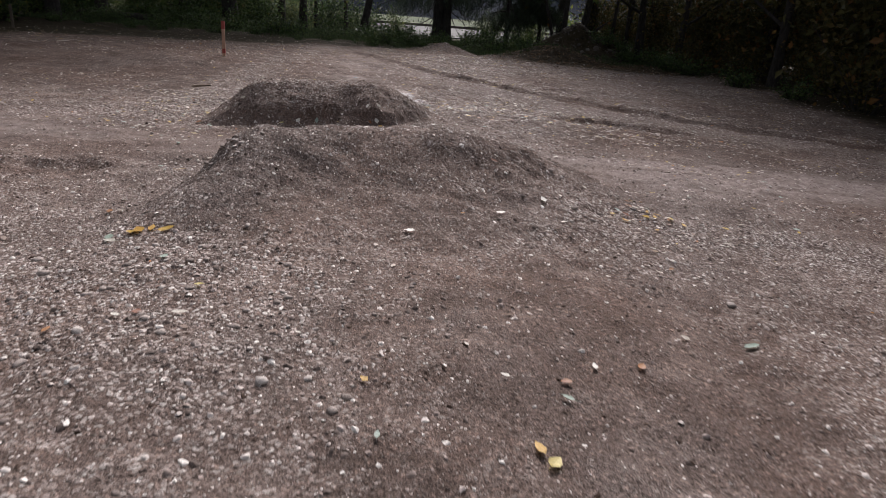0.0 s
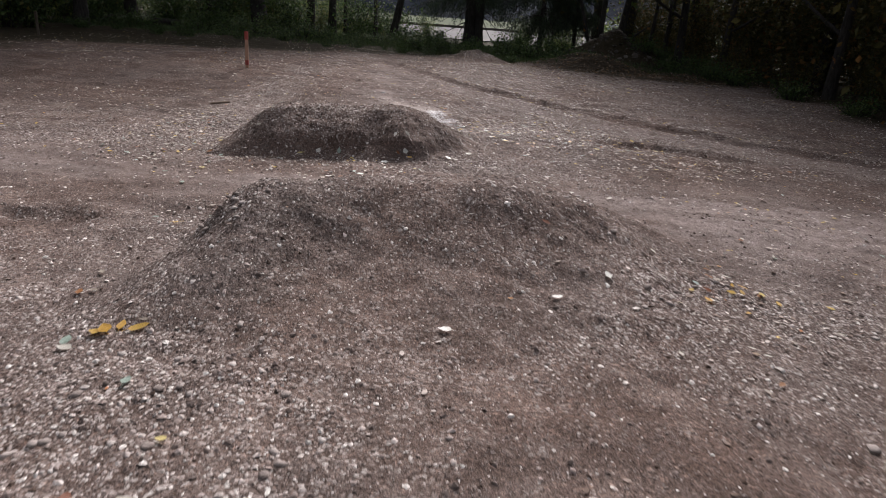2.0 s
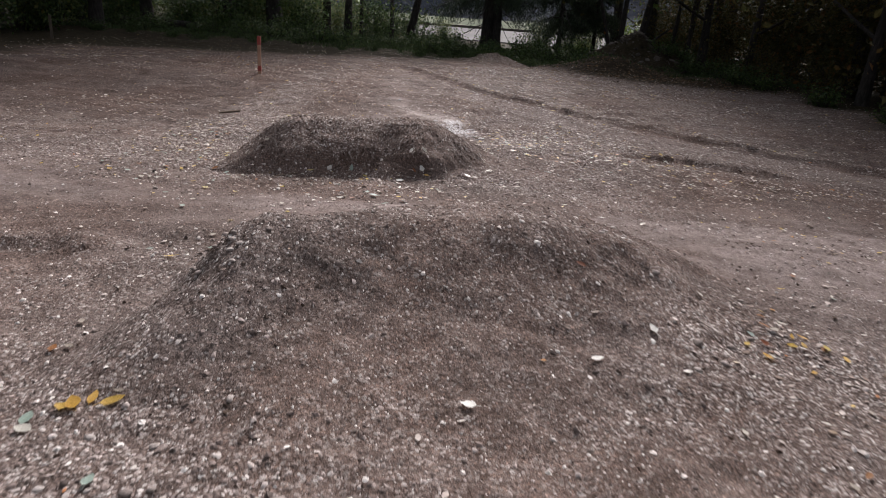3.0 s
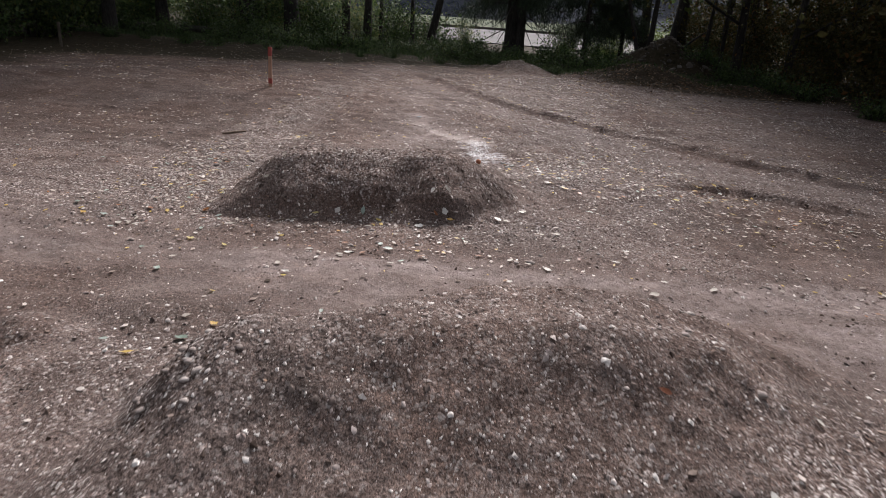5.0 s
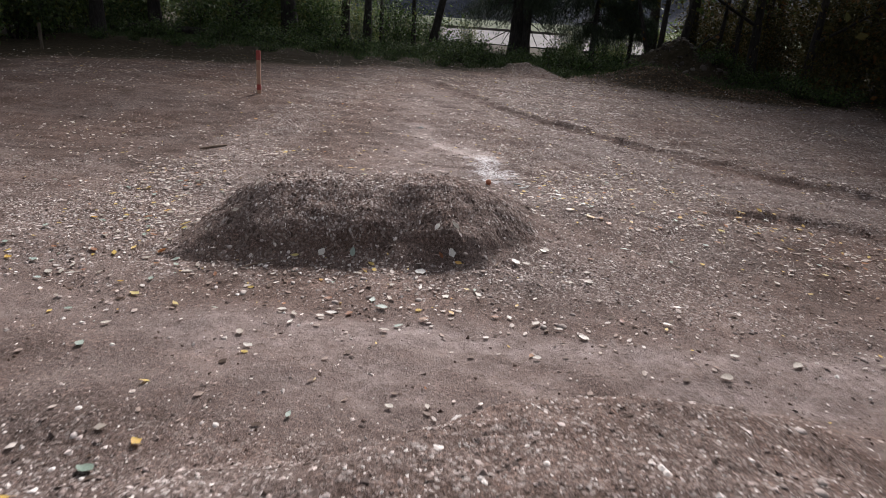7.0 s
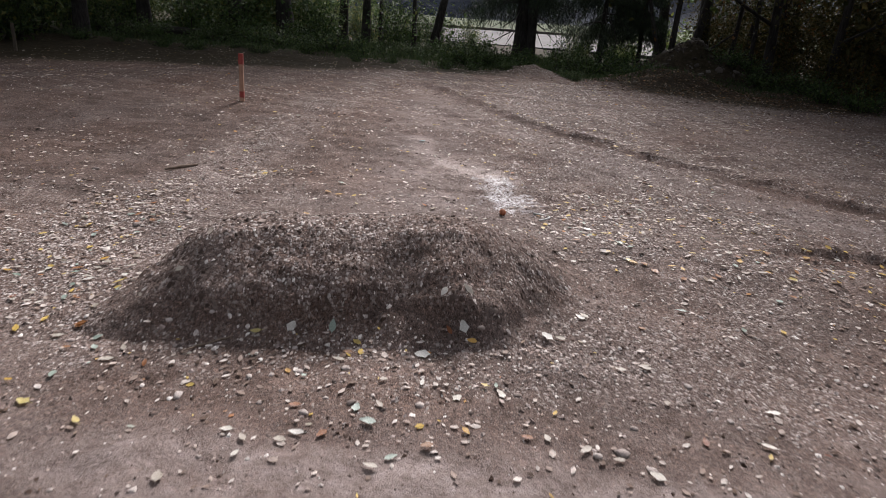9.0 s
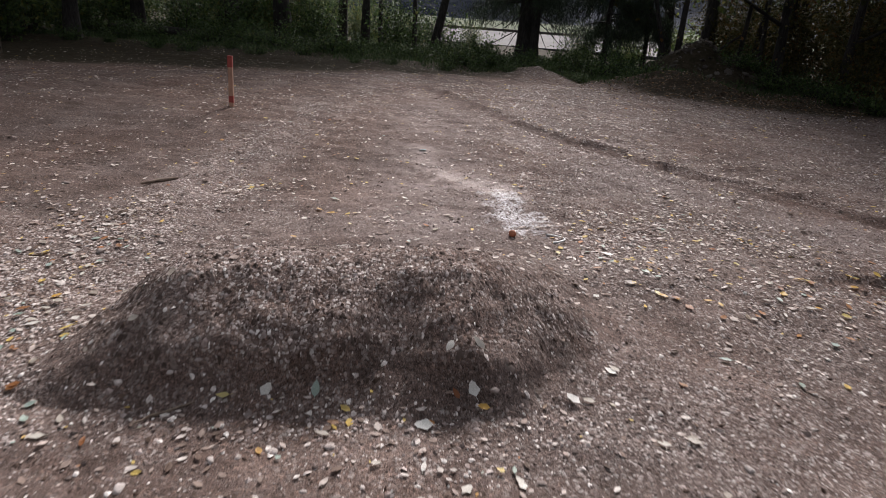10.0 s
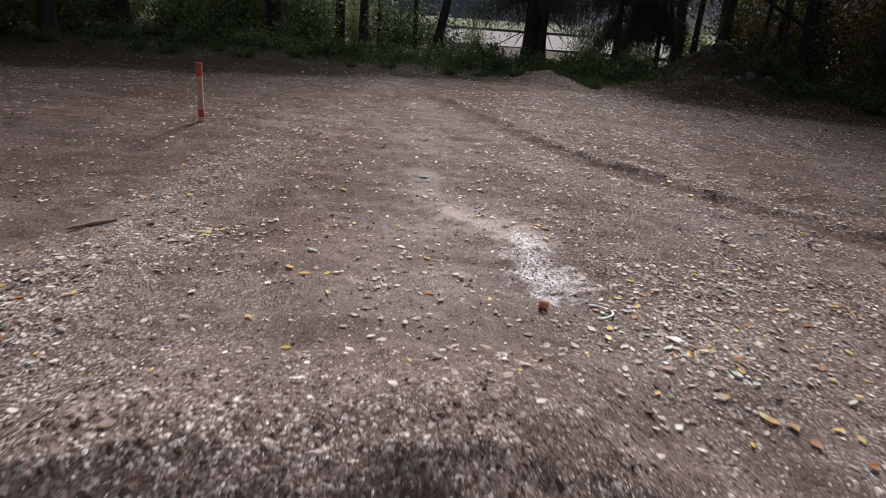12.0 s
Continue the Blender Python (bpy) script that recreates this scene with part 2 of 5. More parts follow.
def ramp(nodes, links, source, stops):
    r = nodes.new("ShaderNodeValToRGB")
    while len(r.color_ramp.elements) < len(stops):
        r.color_ramp.elements.new(0.5)
    for e, (at, colour) in zip(r.color_ramp.elements, stops):
        e.position, e.color = at, (*colour, 1)
    links.new(source, r.inputs[0])
    return r.outputs[0]


def mix(nodes, links, fac, a, b, how="MIX"):
    m = nodes.new("ShaderNodeMix")
    m.data_type, m.blend_type = "RGBA", how
    for slot, v in ((0, fac), (6, a), (7, b)):
        if isinstance(v, (int, float)):
            m.inputs[slot].default_value = v
        elif isinstance(v, tuple):
            m.inputs[slot].default_value = (*v, 1)
        else:
            links.new(v, m.inputs[slot])
    return m.outputs[2]


def sums(nodes, links, how, a, b, c=None):
    m = nodes.new("ShaderNodeMath")
    m.operation = how
    for slot, v in enumerate((a, b) if c is None else (a, b, c)):
        if isinstance(v, (int, float)):
            m.inputs[slot].default_value = v
        else:
            links.new(v, m.inputs[slot])
    return m.outputs[0]


def bump(nodes, links, shader, height, strength, distance):
    b = nodes.new("ShaderNodeBump")
    b.inputs["Strength"].default_value, b.inputs["Distance"].default_value = strength, distance
    links.new(height, b.inputs["Height"])
    links.new(b.outputs[0], shader.inputs["Normal"])


STONE_STOPS = [(0.0, (0.095, 0.074, 0.066)), (0.3, (0.18, 0.14, 0.127)), (0.55, (0.31, 0.25, 0.23)), (0.75, (0.52, 0.45, 0.425)), (1.0, (0.80, 0.76, 0.73))]


def gravel_ground():
    m, n, k, p = material("gravel_and_soil")
    soil = ramp(n, k, tex(n, k, "ShaderNodeTexNoise", 2.2, Detail=8.0, Roughness=0.7).outputs[0],
                [(0.3, (0.074, 0.056, 0.049)), (0.5, (0.118, 0.090, 0.080)), (0.7, (0.19, 0.153, 0.139))])
    warm = ramp(n, k, tex(n, k, "ShaderNodeTexNoise", 0.7, Detail=4.0, Roughness=0.6).outputs[0], [(0.35, (1.07, 0.97, 0.92)), (0.65, (0.97, 0.98, 1.0))])
    soil = mix(n, k, 1.0, soil, warm, "MULTIPLY")
    speck = ramp(n, k, tex(n, k, "ShaderNodeTexNoise", 170.0, Detail=3.0).outputs[0], [(0.38, (0.45, 0.45, 0.45)), (0.62, (1.5, 1.48, 1.46))])
    soil = mix(n, k, 1.0, soil, speck, "MULTIPLY")
    fleck = ramp(n, k, tex(n, k, "ShaderNodeTexNoise", 52.0, Detail=2.0).outputs[0], [(0.36, (0.55, 0.54, 0.53)), (0.44, (1, 1, 1)), (0.60, (1, 1, 1)), (0.68, (1.9, 1.85, 1.8))])
    soil = mix(n, k, 1.0, soil, fleck, "MULTIPLY")
    big, small = tex(n, k, "ShaderNodeTexVoronoi", 58.0), tex(n, k, "ShaderNodeTexVoronoi", 150.0)
    where = n.new("ShaderNodeTexCoord").outputs["Object"]
    stir = tex(n, k, "ShaderNodeTexNoise", 33.0, Detail=3.0)
    k.new(where, stir.inputs["Vector"])
    shift = n.new("ShaderNodeVectorMath")
    shift.operation = "MULTIPLY_ADD"
    k.new(stir.outputs["Color"], shift.inputs[0])
    shift.inputs[1].default_value = (0.035, 0.035, 0.035)
    k.new(where, shift.inputs[2])
    for cell in (big, small):
        k.new(shift.outputs[0], cell.inputs["Vector"])
    some = ramp(n, k, tex(n, k, "ShaderNodeTexNoise", 24.0, Detail=5.0, Roughness=0.7).outputs[0], [(0.42, (0, 0, 0)), (0.66, (1, 1, 1))])
    tone = ramp(n, k, sums(n, k, "FRACT", sums(n, k, "MULTIPLY", big.outputs["Color"], 3.7), 0), STONE_STOPS)
    tone2 = ramp(n, k, sums(n, k, "FRACT", sums(n, k, "MULTIPLY", small.outputs["Color"], 5.3), 0), STONE_STOPS)
    attr = n.new("ShaderNodeAttribute")
    attr.attribute_name = "gravel"
    patch = tex(n, k, "ShaderNodeTexNoise", 9.0, Detail=5.0).outputs[0]
    here = sums(n, k, "MULTIPLY_ADD", patch, 1.3, sums(n, k, "MULTIPLY_ADD", attr.outputs["Fac"], 1.2, -0.95))
    clip = n.new("ShaderNodeClamp")
    k.new(here, clip.inputs[0])
    inside = ramp(n, k, big.outputs["Distance"], [(0.42, (1, 1, 1)), (0.62, (0, 0, 0))])
    inside2 = ramp(n, k, small.outputs["Distance"], [(0.35, (1, 1, 1)), (0.6, (0, 0, 0))])
    grit = mix(n, k, sums(n, k, "MULTIPLY", sums(n, k, "MULTIPLY", inside2, some), 0.8), soil, tone2)
    stones = mix(n, k, inside, grit, tone)
    colour = mix(n, k, clip.outputs[0], mix(n, k, 0.5, soil, grit), stones)
    worn = n.new("ShaderNodeAttribute")
    worn.attribute_name = "worn"
    dusty = ramp(n, k, tex(n, k, "ShaderNodeTexNoise", 14.0, Detail=8.0, Roughness=0.75).outputs[0], [(0.32, (0.15, 0.117, 0.106)), (0.5, (0.27, 0.222, 0.208)), (0.68, (0.40, 0.345, 0.332))])
    colour = mix(n, k, sums(n, k, "MULTIPLY", worn.outputs["Fac"], 0.88), colour, dusty)
    litter = n.new("ShaderNodeAttribute")
    litter.attribute_name = "litter"
    mould = ramp(n, k, tex(n, k, "ShaderNodeTexNoise", 7.0, Detail=6.0, Roughness=0.7).outputs[0],
                 [(0.3, (0.022, 0.018, 0.013)), (0.5, (0.034, 0.029, 0.019)), (0.7, (0.068, 0.050, 0.036))])
    colour = mix(n, k, litter.outputs["Fac"], colour, mould)
    silt = n.new("ShaderNodeAttribute")
    silt.attribute_name = "silt"
    crumbs = sums(n, k, "MULTIPLY_ADD", tex(n, k, "ShaderNodeTexNoise", 42.0, Detail=6.0, Roughness=0.75).outputs[0], 5.0, -2.5)
    dried = ramp(n, k, sums(n, k, "MULTIPLY_ADD", sums(n, k, "MULTIPLY", crumbs, 0.45), silt.outputs["Fac"], silt.outputs["Fac"]), [(0.05, (0, 0, 0)), (0.95, (1, 1, 1))])
    colour = mix(n, k, sums(n, k, "MULTIPLY", dried, 0.75), colour, (0.50, 0.43, 0.405))
    # wet mud: glossier, with the sky's bluish white glint put into its colour
    wet_glint = n.new("ShaderNodeAttribute")
    wet_glint.attribute_name = "wet_glint"
    glint_film = ramp(n, k, sums(n, k, "MULTIPLY_ADD", crumbs, wet_glint.outputs["Fac"], sums(n, k, "MULTIPLY", wet_glint.outputs["Fac"], 0.45)), [(0.1, (0, 0, 0)), (0.9, (1, 1, 1))])
    colour = mix(n, k, sums(n, k, "MULTIPLY", glint_film, 0.8), colour, (0.78, 0.79, 0.84))
    k.new(colour, p.inputs["Base Color"])
    k.new(sums(n, k, "MULTIPLY_ADD", glint_film, -0.5, 0.9), p.inputs["Roughness"])
    high = sums(n, k, "MULTIPLY", sums(n, k, "SUBTRACT", 1.0, big.outputs["Distance"]), clip.outputs[0])
    high = sums(n, k, "ADD", sums(n, k, "MULTIPLY", high, 1.0), sums(n, k, "MULTIPLY", sums(n, k, "MULTIPLY", sums(n, k, "SUBTRACT", 1.0, small.outputs["Distance"]), some), 0.4))
    high = sums(n, k, "ADD", high, sums(n, k, "MULTIPLY", tex(n, k, "ShaderNodeTexNoise", 60.0, Detail=8.0, Roughness=0.7).outputs[0], 0.9))
    k.new(sums(n, k, "MULTIPLY_ADD", glint_film, 0.4, 0.04), p.inputs["Specular IOR Level"])
    bump(n, k, p, high, 0.9, 0.014)
    return m


def island_material(name, stops, rough=0.8, grain=60.0, through_light=0.0, spec=0.5):
    """Colour varies from piece to piece of a joined mesh."""
    m, n, k, p = material(name)
    geo = n.new("ShaderNodeNewGeometry")
    colour = ramp(n, k, geo.outputs["Random Per Island"], stops)
    fine = ramp(n, k, tex(n, k, "ShaderNodeTexNoise", grain, Detail=4.0).outputs[0], [(0.3, (0.72, 0.72, 0.72)), (0.7, (1.2, 1.2, 1.2))])
    colour = mix(n, k, 1.0, colour, fine, "MULTIPLY")
    k.new(colour, p.inputs["Base Color"])
    p.inputs["Roughness"].default_value = rough
    p.inputs["Specular IOR Level"].default_value = spec
    if through_light:
        t = n.new("ShaderNodeBsdfTranslucent")
        k.new(colour, t.inputs[0])
        s = n.new("ShaderNodeMixShader")
        s.inputs[0].default_value = through_light
        k.new(p.outputs[0], s.inputs[1])
        k.new(t.outputs[0], s.inputs[2])
        k.new(s.outputs[0], n["Material Output"].inputs[0])
    return m


def object_material(name, stops, rough=0.7, grain=30.0, through_light=0.0):
    """Colour varies from thing to thing."""
    m, n, k, p = material(name)
    colour = ramp(n, k, n.new("ShaderNodeObjectInfo").outputs["Random"], stops)
    fine = ramp(n, k, tex(n, k, "ShaderNodeTexNoise", grain, Detail=5.0, Roughness=0.65).outputs[0], [(0.3, (0.62, 0.6, 0.58)), (0.7, (1.15, 1.15, 1.15))])
    colour = mix(n, k, 1.0, colour, fine, "MULTIPLY")
    k.new(colour, p.inputs["Base Color"])
    p.inputs["Roughness"].default_value = rough
    bump(n, k, p, tex(n, k, "ShaderNodeTexNoise", grain * 2, Detail=4.0).outputs[0], 0.4, 0.003)
    if through_light:
        t = n.new("ShaderNodeBsdfTranslucent")
        k.new(colour, t.inputs[0])
        s = n.new("ShaderNodeMixShader")
        s.inputs[0].default_value = through_light
        k.new(p.outputs[0], s.inputs[1])
        k.new(t.outputs[0], s.inputs[2])
        k.new(s.outputs[0], n["Material Output"].inputs[0])
    return m


def grained(name, dark, light, scale, rough=0.85, relief=0.01, stretch=(1, 1, 1)):
    m, n, k, p = material(name)
    t = tex(n, k, "ShaderNodeTexNoise", scale, Detail=7.0, Roughness=0.65)
    mp = n.new("ShaderNodeMapping")
    mp.inputs["Scale"].default_value = stretch
    k.new(n.new("ShaderNodeTexCoord").outputs["Object"], mp.inputs[0])
    k.new(mp.outputs[0], t.inputs["Vector"])
    coarse = tex(n, k, "ShaderNodeTexNoise", scale * 0.13, Detail=3.0)
    colour = ramp(n, k, t.outputs[0], [(0.32, dark), (0.68, light)])
    colour = mix(n, k, 1.0, colour, ramp(n, k, coarse.outputs[0], [(0.3, (0.7, 0.7, 0.7)), (0.7, (1.15, 1.15, 1.15))]), "MULTIPLY")
    k.new(colour, p.inputs["Base Color"])
    p.inputs["Roughness"].default_value = rough
    p.inputs["Specular IOR Level"].default_value = 0.5 if rough < 0.8 else 0.1
    bump(n, k, p, t.outputs[0], 0.8, relief)
    return m


GROUND = gravel_ground()
PEBBLES = island_material("loose_pebbles", STONE_STOPS, 0.65, 90.0, 0.0, 0.12)
CLOD = island_material("brown_clods", [(0.0, (0.06, 0.044, 0.037)), (0.6, (0.13, 0.10, 0.088)), (1.0, (0.23, 0.187, 0.168))], 0.95, 70.0, 0.0, 0.05)
CRUMB = island_material("dark_soil_crumb", [(0.0, (0.05, 0.034, 0.027)), (0.6, (0.09, 0.064, 0.053)), (1.0, (0.14, 0.104, 0.088))], 0.95, 70.0, 0.0, 0.05)
STONE = object_material("field_stone", [(0.0, (0.22, 0.18, 0.165)), (0.6, (0.36, 0.31, 0.29)), (1.0, (0.55, 0.50, 0.48))], 0.9, 55.0)
RUBBLE = object_material("dark_rubble", [(0.0, (0.035, 0.028, 0.024)), (0.6, (0.075, 0.062, 0.055)), (1.0, (0.14, 0.125, 0.115))], 0.95, 30.0)
PALE_LEAF = object_material("pale_leaf", [(0.0, (0.36, 0.31, 0.26)), (0.4, (0.52, 0.48, 0.42)), (0.8, (0.66, 0.64, 0.58)), (1.0, (0.82, 0.81, 0.77))], 0.4, 25.0, 0.3)
WHITE_LEAF = object_material("white_leaf", [(0.0, (0.80, 0.79, 0.75)), (1.0, (0.86, 0.86, 0.83))], 0.4, 25.0, 0.3)
YELLOW_LEAF = object_material("yellow_leaf", [(0.0, (0.58, 0.33, 0.06)), (0.6, (0.70, 0.50, 0.12)), (1.0, (0.68, 0.60, 0.26))], 0.35, 25.0, 0.3)
RUSSET_LEAF = object_material("russet_leaf", [(0.0, (0.20, 0.06, 0.025)), (0.5, (0.36, 0.15, 0.04)), (1.0, (0.27, 0.14, 0.07))], 0.4, 25.0, 0.25)
GREEN_LEAF = object_material("greyish_green_leaf", [(0.0, (0.22, 0.30, 0.25)), (0.5, (0.34, 0.43, 0.38)), (1.0, (0.42, 0.52, 0.50))], 0.35, 25.0, 0.2)
LITTER = island_material("leaf_litter", [(0.0, (0.07, 0.045, 0.032)), (0.15, (0.20, 0.14, 0.11)), (0.35, (0.42, 0.33, 0.285)), (0.62, (0.64, 0.565, 0.52)), (0.90, (0.82, 0.77, 0.73)), (0.905, (0.66, 0.46, 0.10)), (0.945, (0.70, 0.55, 0.20)), (0.96, (0.46, 0.18, 0.06)), (1.0, (0.34, 0.44, 0.40))], 0.55, 40.0, 0.36, 0.18)
DRIFT = island_material("brown_leaf_drift", [(0.0, (0.03, 0.02, 0.014)), (0.4, (0.09, 0.06, 0.04)), (0.75, (0.18, 0.115, 0.07)), (0.93, (0.34, 0.26, 0.20)), (1.0, (0.40, 0.22, 0.08))], 0.8, 40.0, 0.1, 0.08)
BARK = grained("dark_bark", (0.022, 0.020, 0.020), (0.062, 0.056, 0.053), 9.0, 0.9, 0.03, (2.5, 2.5, 0.5))
NEEDLES = island_material("spruce_needles", [(0.0, (0.012, 0.022, 0.014)), (0.6, (0.025, 0.042, 0.022)), (1.0, (0.05, 0.07, 0.03))], 0.6, 30.0, 0.2)
LEAVES = island_material("tree_leaves", [(0.0, (0.034, 0.056, 0.018)), (0.5, (0.068, 0.11, 0.032)), (0.85, (0.12, 0.155, 0.04)), (1.0, (0.20, 0.18, 0.05))], 0.5, 20.0, 0.42)
AUTUMN = island_material("turning_leaves", [(0.0, (0.03, 0.034, 0.012)), (0.5, (0.06, 0.056, 0.019)), (0.88, (0.10, 0.076, 0.024)), (1.0, (0.14, 0.07, 0.025))], 0.65, 20.0, 0.3, 0.2)
BUSH = island_material("shrub_leaves", [(0.0, (0.022, 0.042, 0.016)), (0.6, (0.055, 0.095, 0.03)), (0.95, (0.10, 0.15, 0.045)), (1.0, (0.15, 0.15, 0.05))], 0.6, 20.0, 0.22, 0.25)
HEDGE = island_material("sunlit_leaves", [(0.0, (0.05, 0.085, 0.02)), (0.6, (0.09, 0.14, 0.032)), (1.0, (0.18, 0.18, 0.055))], 0.5, 20.0, 0.4)
GRASS = island_material("grass_blades", [(0.0, (0.022, 0.044, 0.014)), (0.7, (0.05, 0.09, 0.028)), (1.0, (0.10, 0.11, 0.045))], 0.6, 20.0, 0.3)
TWIG = grained("dry_twig", (0.12, 0.09, 0.07), (0.30, 0.235, 0.19), 30.0, 0.85, 0.003, (1, 1, 1))
WOOD = grained("raw_wood", (0.36, 0.20, 0.14), (0.48, 0.30, 0.21), 26.0, 0.75, 0.002, (4, 4, 0.4))
# plain stake's wood, with the dim light at the wood's edge put into its colour
DIM_WOOD = grained("dimmed_wood", (0.07, 0.058, 0.046), (0.15, 0.125, 0.10), 26.0, 0.85, 0.002, (4, 4, 0.4))
RED = grained("red_paint", (0.27, 0.035, 0.028), (0.40, 0.062, 0.048), 20.0, 0.55, 0.001)
LOT = grained("pale_dry_asphalt", (0.044, 0.041, 0.042), (0.058, 0.054, 0.055), 0.6, 0.8, 0.01)
MEADOW = grained("mown_meadow", (0.032, 0.05, 0.018), (0.055, 0.075, 0.03), 0.5, 0.9, 0.02)
# woods tinted blue: the haze of the distance is put into the colour
HILL = grained("haze_blue_woods", (0.009, 0.014, 0.026), (0.018, 0.026, 0.044), 0.12, 0.95, 2.0)
BANK = grained("bare_earth_bank", (0.05, 0.042, 0.038), (0.085, 0.07, 0.062), 0.8, 0.85, 0.02)
PLASTIC = grained("white_plastic", (0.68, 0.68, 0.68), (0.78, 0.78, 0.77), 20.0, 0.4, 0.001)
RUST = grained("rusty_brown_skin", (0.36, 0.12, 0.06), (0.5, 0.19, 0.10), 40.0, 0.6, 0.002)
TEAL = grained("faded_teal_sheet", (0.22, 0.32, 0.34), (0.38, 0.48, 0.49), 30.0, 0.85, 0.002)


# ---- helpers of meshes ----
def raw_mesh(name, verts, faces, mat, smooth=False):
    me = bpy.data.meshes.new(name)
    verts = np.asarray(verts, np.float32)
    faces = np.asarray(faces, np.int32)
    me.vertices.add(len(verts))
    me.vertices.foreach_set("co", verts.ravel())
    me.loops.add(faces.size)
    me.loops.foreach_set("vertex_index", faces.ravel())
    me.polygons.add(len(faces))
    me.polygons.foreach_set("loop_start", np.arange(len(faces), dtype=np.int32) * faces.shape[1])
    me.update(calc_edges=True)
    me.validate()
    me.polygons.foreach_set("use_smooth", np.full(len(me.polygons), smooth))
    me.materials.append(mat)
    return me


def part(name, data, parent, label=""):
    """One mesh as a part under a thing."""
    ob = new(name, data)
    ob.parent = parent
    return tagged(ob, label)


def sheet(name, xs, ys, zf, mat, marks=True):
    """A height field over a grid of uneven steps."""
    gx, gy = np.meshgrid(xs, ys)
    gz = zf(gx, gy)
    nx, ny = len(xs), len(ys)
    i = np.arange(nx * ny).reshape(ny, nx)
    faces = np.stack([i[:-1, :-1], i[:-1, 1:], i[1:, 1:], i[1:, :-1]], -1).reshape(-1, 4)
    me = raw_mesh(name, np.stack([gx, gy, gz], -1).reshape(-1, 3), faces, mat, True)
    if marks:
        for key, f in (("gravel", gravel_amount), ("litter", litter_amount), ("silt", silt_amount), ("worn", worn_amount), ("wet_glint", wet_glint_amount)):
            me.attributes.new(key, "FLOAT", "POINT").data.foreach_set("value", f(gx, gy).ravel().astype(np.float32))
    return me


def steps_out(start, first, grow, end):
    out, v, s = [], start, first
    while abs(v) < end:
        v += s
        s *= grow
        out.append(v)
    return out


def tube(points, radii, sides=7):
    """Verts and quads of a tapered tube along points."""
    pts = np.asarray(points, float)
    tan = np.gradient(pts, axis=0)
    tan /= np.linalg.norm(tan, axis=1)[:, None] + 1e-9
    ref = np.where(np.abs(tan[:, 2:]) > 0.9, [[1.0, 0, 0]], [[0, 0, 1.0]])
    u = np.cross(tan, ref)
    u /= np.linalg.norm(u, axis=1)[:, None] + 1e-9
    v = np.cross(tan, u)
    a = np.linspace(0, 2 * np.pi, sides, endpoint=False)
    ring = u[:, None] * np.cos(a)[None, :, None] + v[:, None] * np.sin(a)[None, :, None]
    verts = (pts[:, None] + ring * np.asarray(radii)[:, None, None]).reshape(-1, 3)
    r = np.arange(len(pts) * sides).reshape(len(pts), sides)
    n = np.roll(r, -1, axis=1)
    faces = np.stack([r[:-1], n[:-1], n[1:], r[1:]], -1).reshape(-1, 4)
    return verts, faces


def joined(pieces):
    verts, faces, at = [], [], 0
    for v, f in pieces:
        verts.append(v)
        faces.append(f + at)
        at += len(v)
    return np.concatenate(verts), np.concatenate(faces)


def turns(rng, n, tilt):
    """Random frames: heading free, tipped by about tilt radians."""
    a, b, c = rng.uniform(0, 2 * np.pi, n), rng.normal(0, tilt, n), rng.normal(0, tilt, n)
    ca, sa, cb, sb, cc, sc = np.cos(a), np.sin(a), np.cos(b), np.sin(b), np.cos(c), np.sin(c)
    rz = np.stack([ca, -sa, 0 * a, sa, ca, 0 * a, 0 * a, 0 * a, 0 * a + 1], -1).reshape(-1, 3, 3)
    rx = np.stack([0 * a + 1, 0 * a, 0 * a, 0 * a, cb, -sb, 0 * a, sb, cb], -1).reshape(-1, 3, 3)
    ry = np.stack([cc, 0 * a, sc, 0 * a, 0 * a + 1, 0 * a, -sc, 0 * a, cc], -1).reshape(-1, 3, 3)
    return rz @ rx @ ry


def spread(base, faces, places, scales, frames):
    """Many small copies of one shape as one mesh's verts and faces."""
    v = np.einsum("nij,nkj->nki", frames, base[None] * scales[:, None]) + places[:, None]
    f = faces[None] + (np.arange(len(places)) * len(base))[:, None, None]
    return v.reshape(-1, 3), f.reshape(-1, faces.shape[1])


LEAF4 = np.array([(0, 0, 0), (0.32, 0.45, 0.10), (0, 1, 0), (-0.32, 0.45, 0.10)], float)
LEAF4_F = np.array([(0, 1, 2), (0, 2, 3)])


def foliage(rng, places, size, tilt=0.9):
    s = size * rng.uniform(0.6, 1.35, (len(places), 1)) * np.ones(3)
    return spread(LEAF4, LEAF4_F, places, s, turns(rng, len(places), tilt))


# ---- the ground ----
fine_x = list(np.arange(-4.5, 4.2, 0.039))
west, east = steps_out(-4.5, -0.05, 1.10, 2500), steps_out(fine_x[-1], 0.05, 1.10, 2500)
fine_y = list(np.arange(0.7, 15.0, 0.041))
mid_y = list(np.arange(15.05, 26, 0.09))
south, north = steps_out(0.7, -0.06, 1.12, 2500), steps_out(mid_y[-1], 0.12, 1.10, 2500)
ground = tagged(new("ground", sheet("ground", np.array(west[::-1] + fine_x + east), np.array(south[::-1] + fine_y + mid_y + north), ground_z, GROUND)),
                "reddish brown soil with grey gravel and fallen leaves", "ground", kind="structure")


def mound(key, name, label, res):
    f, (x0, y0, x1, y1) = MOUNDS[key]
    xs, ys = np.arange(x0, x1, res), np.arange(y0, y1, res)
    return tagged(new(name, sheet(name, xs, ys, lambda x, y: ground_z(x, y) + f(x, y), GROUND)), label, "mound", "rollers of the dirt track" if key in "ab" else "")


mound("a", "dirt_mound", "low roller of packed brown soil with a long worn ramp", 0.022)
